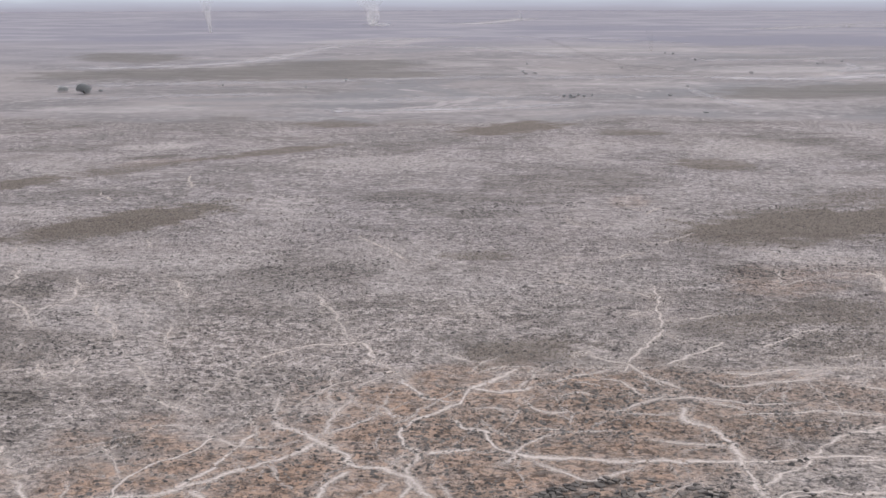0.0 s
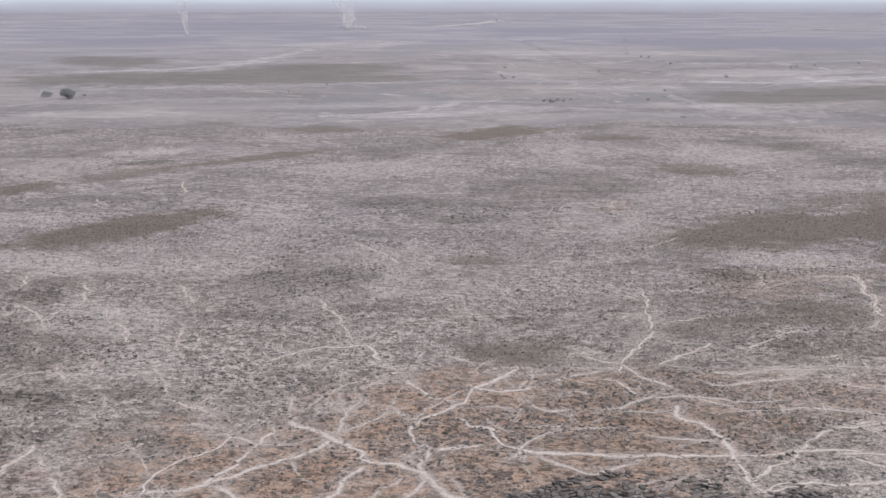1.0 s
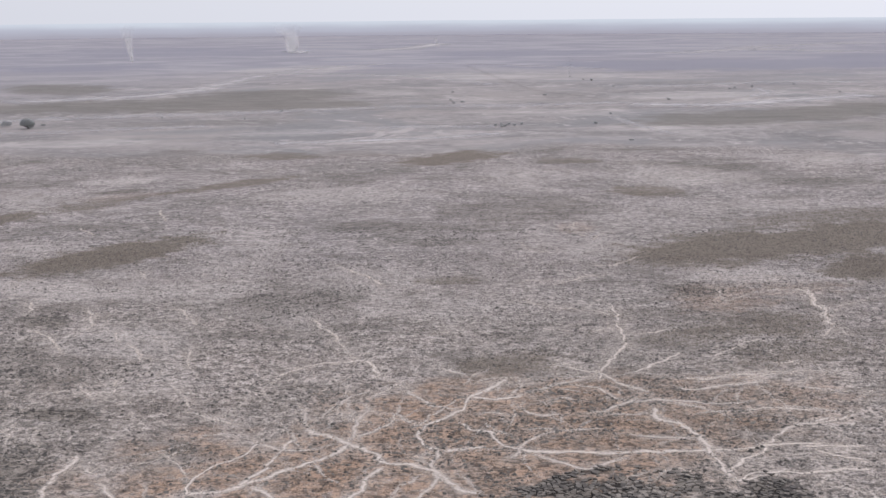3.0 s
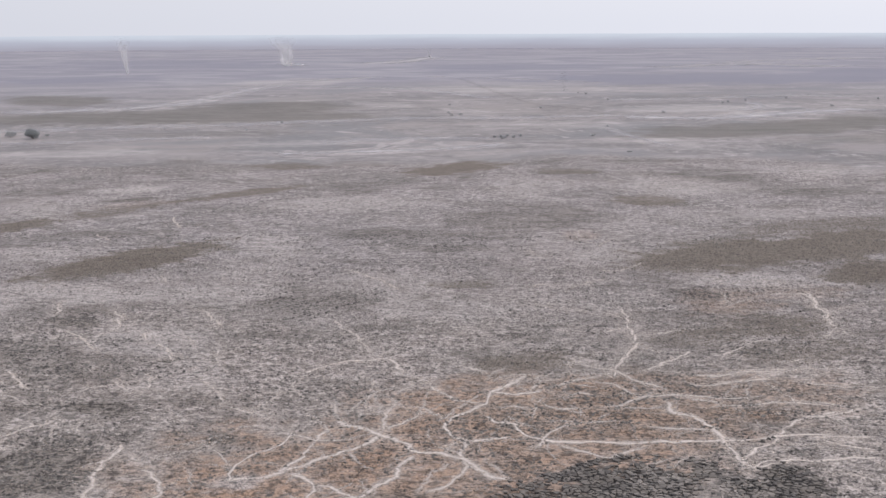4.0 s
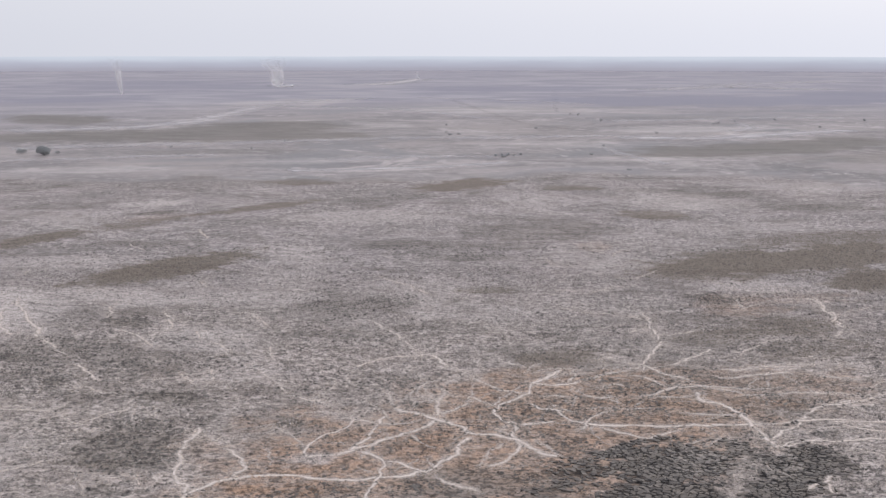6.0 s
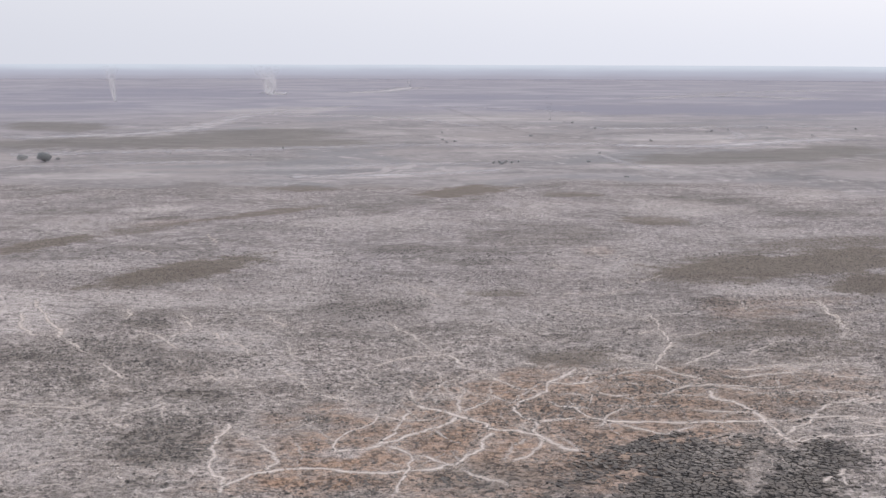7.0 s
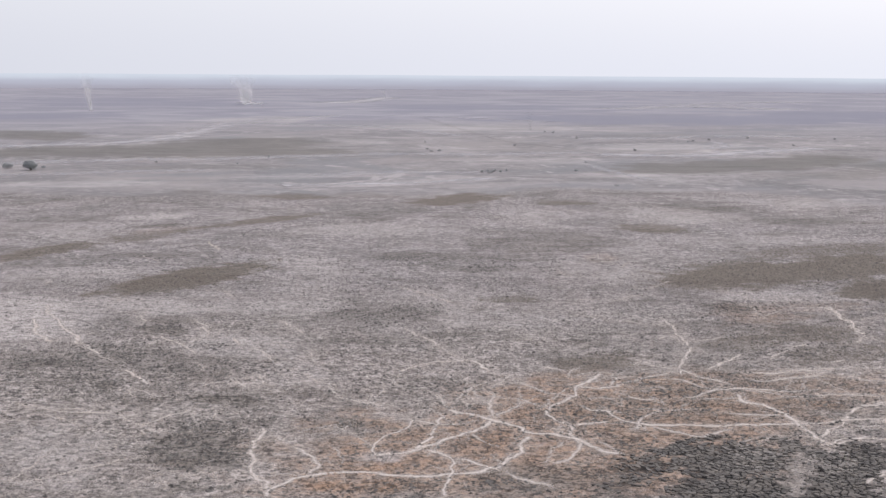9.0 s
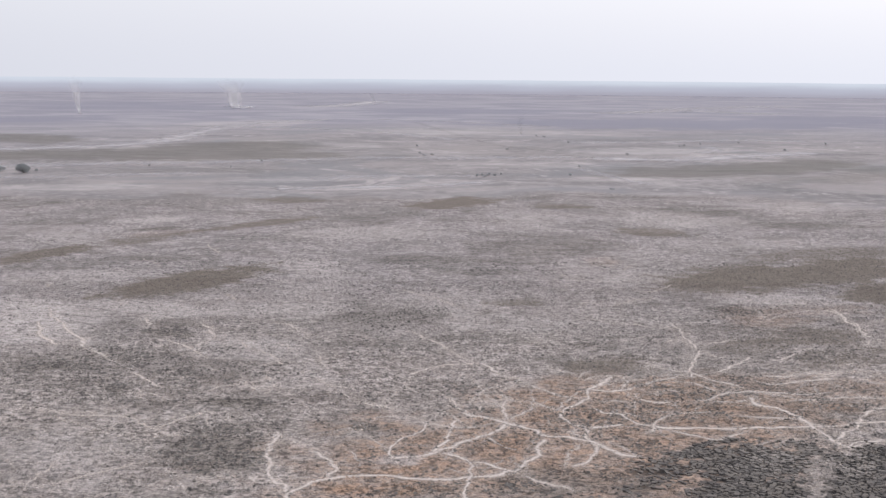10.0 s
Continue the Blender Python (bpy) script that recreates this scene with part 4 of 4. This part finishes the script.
rut(0.16, 0.5, [(-64.7, 289.2), (-55.3, 288.1), (-45.3, 290.0), (-38.4, 287.7), (-28.7, 283.1)])
rut(0.25, 0.55, [(-121.4, 396.2), (-107.3, 390.3), (-95.2, 390.9), (-90.5, 393.0)])
rut(0.25, 0.5, [(-144.3, 420.6), (-130.8, 413.8), (-116.2, 408.4), (-100.4, 397.3)])
rut(0.25, 0.5, [(-113.6, 382.7), (-105.6, 378.6), (-97.3, 370.4)])
rut(5, 0.1, [(-47.4, 2030.3), (13.3, 1624.1), (54.9, 1385.1), (96.4, 1288.2), (130.1, 1179.5)])

# pale dust spread beside the trails, on a half-metre grid from (-170, 200)
dust_grid = np.zeros((740, 620))
for x, y, w, worn in WORN_SPOTS:
    a, b = int((x + 170) * 2), int((y - 200) * 2)
    if 2 <= a < 737 and 2 <= b < 617:
        dust_grid[a - 1:a + 2, b - 1:b + 2] = np.maximum(dust_grid[a - 1:a + 2, b - 1:b + 2], worn * min(1.4, 0.55 + w * 0.4))
for _ in range(3):
    for axis in (0, 1):
        dust_grid = sum(np.roll(dust_grid, k, axis) for k in range(-3, 4)) / 7
dust_grid = np.clip(dust_grid * 3.0, 0, 1)


def dust_at(x, y):
    a, b = ((np.asarray(x) + 170) * 2).astype(int), ((np.asarray(y) - 200) * 2).astype(int)
    inside = (a >= 0) & (a < 740) & (b >= 0) & (b < 620)
    return np.where(inside, dust_grid[np.clip(a, 0, 739), np.clip(b, 0, 619)], 0.0)


add_values(ground_mesh, "dusty", dust_at(px_, py_))

# the many faint thin trails between them
draw = random.Random(11)
tracks = []
for x0, x1, y0, y1, gap_x, gap_y, often in ((0, 150, 240, 400, 9, 15, 0.62), (-135, 0, 230, 420, 13, 18, 0.5), (-160, 200, 400, 720, 24, 34, 0.5)):
    nodes = {(i, j): (x0 + (i + draw.uniform(-0.45, 0.45)) * gap_x, y0 + (j + draw.uniform(-0.45, 0.45)) * gap_y)
             for i in range(int((x1 - x0) / gap_x)) for j in range(int((y1 - y0) / gap_y))}
    for (i, j), a in nodes.items():
        for other in ((i + 1, j), (i, j + 1), (i + 1, j + 1), (i + 1, j - 1)):
            if other in nodes and draw.random() < often * (1.0 if 0 in (other[0] - i, other[1] - j) else 0.4):
                b = nodes[other]
                tracks.append([a, ((a[0] + b[0]) / 2 + draw.uniform(-0.14, 0.14) * gap_x, (a[1] + b[1]) / 2 + draw.uniform(-0.14, 0.14) * gap_y), b])
for _ in range(90):
    (x, y), heading = draw.choice(BRANCH_FROM), draw.uniform(0, math.tau)
    tracks.append([(x + k * 4 * math.cos(heading + 0.15 * k), y + k * 6 * math.sin(heading + 0.15 * k)) for k in range(draw.randint(2, 4))])
tracks.sort(key=lambda pts: pts[0][1])
for number, pts in enumerate(tracks[:300]):
    co, faces, across, strength = ribbon(pts, draw.uniform(0.28, 0.55), draw.uniform(0.3, 0.75) * (1.0 if pts[0][1] < 330 else 0.75 if pts[0][1] < 410 and pts[0][0] > 15 else 0.5), 0.04 + 0.003 * (number % 9))
    mesh = quads_mesh("hoof_track", co, faces)
    add_values(mesh, "across", across)
    add_values(mesh, "worn", strength)
    mesh.materials.append(M_TRAIL)
    tagged(new("hoof_track", mesh), "faint thin pale hoof track across grey clay", "track", "hoof tracks", "structure")


# ---- shrubs and trees ----
def crown_mesh(name, lobes, leaves, leaf, seed):
    """Many small leaf clumps scattered in uneven lobes (x, y, z, rx, ry, rz)."""
    d = np.random.default_rng(seed)
    co, faces = [], []
    per = leaves // len(lobes)
    for x, y, z, rx, ry, rz in lobes:
        v = d.normal(size=(per, 3))
        v /= np.linalg.norm(v, axis=1, keepdims=True)
        v *= (d.random((per, 1)) ** 0.45)
        for c in v * (rx, ry, rz) + (x, y, z):
            a, b = d.normal(size=(2, 3))
            a *= leaf * d.uniform(0.5, 1.1) / np.linalg.norm(a)
            b *= leaf * d.uniform(0.4, 0.9) / np.linalg.norm(b)
            s = len(co)
            co += [c - a, c - 0.3 * a + b, c + a, c + 0.2 * a - b]
            faces.append((s, s + 1, s + 2, s + 3))
    return quads_mesh(name, np.array(co), np.array(faces))


def limb(bm, a, b, ra, rb):
    """A tapered six-sided limb from a to b."""
    a, b = Vector(a), Vector(b)
    u = (b - a).orthogonal().normalized()
    v = (b - a).cross(u).normalized()
    rings = [[bm.verts.new(c + (u * math.cos(i * math.tau / 6) + v * math.sin(i * math.tau / 6)) * r) for i in range(6)] for c, r in ((a, ra), (b, rb))]
    for i in range(6):
        bm.faces.new((rings[0][i], rings[0][(i + 1) % 6], rings[1][(i + 1) % 6], rings[1][i]))
    bm.faces.new(rings[1])


def woody(name, x, y, wide, tall, leaves, leaf, seed, label, category, group="", fork_at=0.18):
    """A low spreading tree or shrub: trunk with limbs, and a crown."""
    d = random.Random(seed)
    thing = tagged(new(name), label, category, group)
    thing.matrix_world = pose(x, y, float(ground_height(x, y)) - 0.05, 0, 0, d.uniform(0, 360))
    bm = bmesh.new()
    fork = (d.uniform(-0.1, 0.1) * wide, d.uniform(-0.1, 0.1) * wide, tall * fork_at)
    limb(bm, (0, 0, -0.2), fork, tall * 0.055, tall * 0.04)
    lobes = []
    for i in range(6):
        ang, out = i * math.tau / 6 + d.uniform(-0.4, 0.4), wide * d.uniform(0.16, 0.36)
        tip = (out * math.cos(ang), out * math.sin(ang), tall * d.uniform(0.35, 0.72))
        limb(bm, fork, tip, tall * 0.03, tall * 0.012)
        lobes.append((*tip, wide * d.uniform(0.13, 0.24), wide * d.uniform(0.13, 0.24), tall * d.uniform(0.2, 0.32)))
    lobes.append((0, 0, tall * 0.72, wide * 0.26, wide * 0.26, tall * 0.27))
    lobes.append((fork[0], fork[1], tall * 0.32, wide * 0.36, wide * 0.36, tall * 0.24))
    part("trunk", bm, M_BARK, thing)
    part("crown", crown_mesh("crown", lobes, leaves, leaf, seed), M_LEAF, thing)
    return thing


TREE = "low spreading dark grey-green tree on the bare plain"
SHRUB = "small dark rounded shrub alone on the bare plain"
woody("tree", -304, 949, 12.0, 7.8, 3400, 0.42, 1, TREE, "tree", fork_at=0.05)
woody("bush", -327, 967, 12.0, 4.8, 1500, 0.3, 2, "sparse grey leafless-looking bush on the bare plain", "bush")
woody("bush", -302.5, 975, 4.0, 1.7, 300, 0.3, 4, "low dark spreading bush beside the tree", "bush")
for i, (x, y, w, h) in enumerate(((24, 961, 3.2, 1.7), (28, 967, 2.6, 1.9), (29, 951, 4.2, 2.0), (33, 967, 2.8, 2.2), (31, 957, 2.6, 1.5), (37, 962, 3.2, 1.8), (42, 974, 2.0, 1.4))):
    woody("shrub", x, y, w, h, 260, 0.22, 40 + i, "small dark shrub in a loose cluster on pale dust", "shrub", "shrubs on the plain", 0.06)
for i, (x, y, w, h) in enumerate(((94, 978, 4.6, 1.5), (-23, 1229, 4.2, 1.6), (-18, 1196, 4.6, 1.5), (-11, 1205, 5.5, 1.5), (-28, 1353, 3.5, 1.4), (-153, 1105, 3.0, 1.6),
                                  (118, 1566, 4.6, 2.6), (135, 1440, 4.2, 2.6), (171, 1234, 4.2, 2.4), (110, 1593, 4.0, 1.6), (254, 1399, 4.2, 2.2), (247, 1387, 4.6, 1.7),
                                  (276, 1424, 4.2, 1.7), (326, 1465, 4.6, 2.0), (342, 1326, 4.2, 1.8), (419, 1453, 4.6, 2.6), (62, 1303, 4.6, 1.6), (-232, 1036, 2.4, 1.3),
                                  (-166, 1024, 2.4, 1.2), (110, 859, 5.0, 0.7), (110, 1070, 2.2, 1.2))):
    woody("shrub", x, y, w, h, 240, 0.25, 60 + i, SHRUB, "shrub", "shrubs on the plain", 0.06)


# ---- dust devils ----
def shells(rings, shares, thick):
    """Nested thin veils of dust round a wandering axis. rings: height, axis x, radius, density."""
    m, co, th, faces, base = 24, [], [], [], 0
    a = np.arange(m) * math.tau / m
    for number, share in enumerate(shares):
        for q, (z, cx, r, dense) in enumerate(rings):
            wob = 1 + 0.16 * np.sin(2 * a + 0.3 * q + number) + 0.1 * np.sin(3 * a - 0.5 * q + 2 * number)
            co.append(np.stack([cx + r * share * wob * np.cos(a), r * share * wob * np.sin(a), np.full(m, z)], -1))
            th.append(np.full(m, thick * dense))
        i = np.arange((len(rings) - 1) * m)
        j = (i // m) * m + (i + 1) % m
        faces.append(np.stack([i, j, j + m, i + m], -1) + base)
        base += len(rings) * m
    mesh = quads_mesh("dust", np.concatenate(co), np.concatenate(faces))
    add_values(mesh, "thick", np.concatenate(th))
    return mesh


def dust_devil(x, y, tall, foot, top, lean, thick, skirt, seed, columns=((0.0, 1.0, 1.0),), shares=(1.0, 0.7, 0.4)):
    """Whirling dust columns (offset, height, width) with a low skirt of dust round their foot."""
    thing = tagged(new("dust_devil"), "thin pale whirling dust column over the far plain", "dust devil", "dust devils")
    thing.matrix_world = pose(x, y, 0)
    for shift, high, wide in columns:
        rings = []
        for q in np.linspace(0, 1, 30):
            axis = shift + lean * tall * q ** 1.3 + 0.03 * tall * math.sin(6 * q + seed) * q
            rings.append((q * tall * high, axis, (foot + (top - foot) * q ** 1.1) * wide * (1 + 0.05 * math.sin(13 * q + seed)), (1 - q) ** 1.3 * min(1, 0.4 + 8 * q)))
        part("column", shells(rings, shares, thick), M_DUST, thing, smooth=True)
    rings = [(0.4 + 0.16 * skirt * math.sin(q * math.pi), 0.0, skirt * (0.55 + 0.45 * q), (1 - q) * 0.9) for q in np.linspace(0, 1, 8)]
    part("skirt", shells(rings, (1.0,), thick), M_DUST, thing, smooth=True)
    return thing


dust_devil(-618, 2246, 66, 2.0, 12.0, -0.17, 0.27, 5.0, 3)
dust_devil(-413, 2688, 62, 7.0, 27.0, -0.2, 0.42, 30.0, 5, ((-10.0, 1.0, 1.0),), (1.0, 0.5))
dust_devil(-182, 3385, 22, 3.0, 7.0, -0.2, 0.13, 9.0, 8)
dust_devil(96, 1651, 30, 2.0, 8.0, -0.1, 0.03, 4.0, 9)


# ---- loose clods and dry tufts ----
def scatter(name, material, count, box, wanted, size, squat, seed, label, category):
    """Small rough lumps scattered where the ground asks for them, as one mass."""
    d = np.random.default_rng(seed)
    tries = int(count * (6 if count < 100000 else 2.2))
    x, y = d.uniform(box[0], box[1], tries), d.uniform(box[2], box[3], tries)
    keep = d.random(tries) < wanted(x, y)
    x, y = x[keep][:count], y[keep][:count]
    m = len(x)
    r = size * (0.45 + d.random(m) ** 2.2 * 1.6)
    turn = d.random(m) * math.tau
    ring_n = 5
    co = []
    for i in range(ring_n):
        a = turn + i * math.tau / ring_n
        rad = r * d.uniform(0.7, 1.3, m)
        co.append(np.stack([x + rad * np.cos(a), y + rad * np.sin(a), ground_height(x, y) - 0.03], -1))
    top = np.stack([x + r * d.uniform(-0.3, 0.3, m), y + r * d.uniform(-0.3, 0.3, m), ground_height(x, y) + r * squat * d.uniform(0.6, 1.3, m)], -1)
    co = np.stack(co + [top], 1).reshape(-1, 3)
    k = np.arange(m) * (ring_n + 1)
    tris = np.concatenate([np.stack([k + i, k + (i + 1) % ring_n, k + ring_n], -1) for i in range(ring_n)])
    mesh = quads_mesh(name, co, tris)
    mesh.materials.append(material)
    return tagged(new(name, mesh), label, category, kind="stuff")


scatter("clay_clods", M_CLOD, 46000, (-150, 190, 205, 520),
        lambda x, y: np.clip(0.12 + 0.75 * soil("dark", x, y) + 0.2 * soil("orange", x, y) - 0.1 * soil("pale", x, y), 0, 1) * step(lattice_noise(x, y, 9), 0.25, 0.75) * (soil("crack", x, y) < 0.3),
        0.3, 0.55, 21, "scattered dark dry clay clods on the plain", "clods")
worn_cells = np.zeros((720, 600), bool)     # half-metre squares from (-170, 200) that the trails take up
for x, y, w, _ in WORN_SPOTS:
    a, b, k = int((x + 170) * 2), int((y - 200) * 2), max(1, int(w * 1.3))
    worn_cells[max(0, a - k):a + k + 1, max(0, b - k):b + k + 1] = True


def off_trail(x, y):
    return ~worn_cells[np.clip(((x + 170) * 2).astype(int), 0, 719), np.clip(((y - 200) * 2).astype(int), 0, 599)]


lumps = scatter("clay_lumps", M_GROUND, 170000, (-150, 175, 205, 470),
                lambda x, y: off_trail(x, y) * (soil("crack", x, y) < 0.35) * (0.25 + 0.75 * step(lattice_noise(x, y, 5), 0.25, 0.75)) * (np.abs(x - 20 - (x > 20) * 15) < 0.46 * (y - 15)),
                0.21, 0.85, 25, "hoof-churned grey clay lumps covering the plain", "clay lumps")
spots = np.empty(len(lumps.data.vertices) * 3, np.float32)
lumps.data.vertices.foreach_get("co", spots)
centres = spots.reshape(-1, 6, 3).mean(1).astype(float)
for kind in ("grass", "scrub", "dark", "crack", "orange", "pale", "burnt"):
    add_values(lumps.data, kind, np.repeat(soil(kind, centres[:, 0], centres[:, 1]), 6))
add_values(lumps.data, "dusty", np.repeat(dust_at(centres[:, 0], centres[:, 1]), 6))
add_values(lumps.data, "flats", np.zeros(len(spots) // 3))
add_values(lumps.data, "haze_mid", np.repeat(step(centres[:, 1], 290, 560), 6))
add_values(lumps.data, "haze_far", np.zeros(len(spots) // 3))
scatter("grass_tufts", M_TUFT, 60000, (-170, 220, 300, 620), lambda x, y: soil("grass", x, y), 0.2, 0.7, 22,
        "low dry olive-brown grass tufts in patches", "grass")


# ---- black cracked clay: plates with open cracks between ----
def plate_outline(cell, near):
    """The cell's corner points: the ground nearer to it than to its neighbours."""
    poly = [cell + Vector(c) for c in ((-3, -3), (3, -3), (3, 3), (-3, 3))]
    for o in near:
        mid, n = (cell + o) / 2, o - cell
        out = []
        for a, b in zip(poly, poly[1:] + poly[:1]):
            da, db = (a - mid).dot(n), (b - mid).dot(n)
            if da <= 0:
                out.append(a)
            if da * db < 0:
                out.append(a + (b - a) * (da / (da - db)))
        poly = out
        if len(poly) < 3:
            return []
    return poly


PX0, PX1, PY0, PY1, PITCH = 20.0, 140.0, 205.0, 292.0, 1.0
cols, rows_n = int((PX1 - PX0) / PITCH), int((PY1 - PY0) / PITCH)
jit = np.random.default_rng(31)
seeds = {(i, j): Vector((PX0 + (i + jit.uniform(-0.08, 1.08)) * PITCH, PY0 + (j + jit.uniform(-0.08, 1.08)) * PITCH)) for i in range(cols) for j in range(rows_n)}
keys = list(seeds)
there = soil("crack", [seeds[q].x for q in keys], [seeds[q].y for q in keys])
worn_at = np.array([q for q in WORN_SPOTS if q[1] < 300])
plates = []
for key, how in zip(keys, there):
    if how + jit.uniform(-0.35, 0.35) < 0.5:
        continue
    spot = seeds[key]
    if np.any((worn_at[:, 0] - spot.x) ** 2 + (worn_at[:, 1] - spot.y) ** 2 < (0.75 * worn_at[:, 2] + 0.3) ** 2):
        continue
    i, j = key
    near = [seeds[i + a, j + b] for a in (-2, -1, 0, 1, 2) for b in (-2, -1, 0, 1, 2) if (a or b) and (i + a, j + b) in seeds]
    if len(near) < 15:
        continue
    poly = plate_outline(seeds[key], near)
    if len(poly) >= 3:
        plates.append((seeds[key], poly))


def plate_geometry(cell, poly):
    """A low slab with sunken shoulders, its origin at the cell."""
    gap = jit.choice((0.99, 0.95, 0.9, 0.84, 0.77, 0.69))
    high = jit.uniform(0.06, 0.34)
    poly = [q for a, b in zip(poly, poly[1:] + poly[:1]) for q in (a, (a + b) / 2 + Vector(jit.uniform(-0.09, 0.09, 2)))]
    tilt = jit.uniform(-0.2, 0.2, 2)
    k = len(poly)
    slip = Vector(jit.uniform(-0.42, 0.42, 2)) * (1 - gap)      # lies against one neighbour, open to the other
    verts = []
    for share, z in ((gap, -0.1), (gap, high * 0.75), (gap * 0.86, high)):
        for p in poly:
            v = (p - cell) * share * jit.uniform(0.93, 1.0) + slip
            verts.append((v.x, v.y, z + (tilt[0] * v.x + tilt[1] * v.y if z > 0 else 0)))
    faces = [(r * k + i, r * k + (i + 1) % k, (r + 1) * k + (i + 1) % k, (r + 1) * k + i) for r in (0, 1) for i in range(k)]
    return verts, faces + [tuple(range(2 * k, 3 * k))]


centre = Vector((72, 246))
plates.sort(key=lambda q: (q[0] - centre).length)
verts_all, faces_all = [], []
for number, (cell, poly) in enumerate(plates):
    verts, faces = plate_geometry(cell, poly)
    z = float(ground_height(cell.x, cell.y))
    if number < 300:
        ob = part("mud_plate", mesh_of("mud_plate", verts, faces), M_PLATE, ground)
        ob.location = (cell.x, cell.y, z)
    else:
        s = len(verts_all)
        verts_all += [(v[0] + cell.x, v[1] + cell.y, v[2] + z) for v in verts]
        faces_all += [tuple(i + s for i in f) for f in faces]
if faces_all:
    rest = part("mud_plates", mesh_of("mud_plates", verts_all, faces_all), M_PLATE, ground, "dark cracked mud plates with open cracks")
    tagged(rest, kind="stuff")
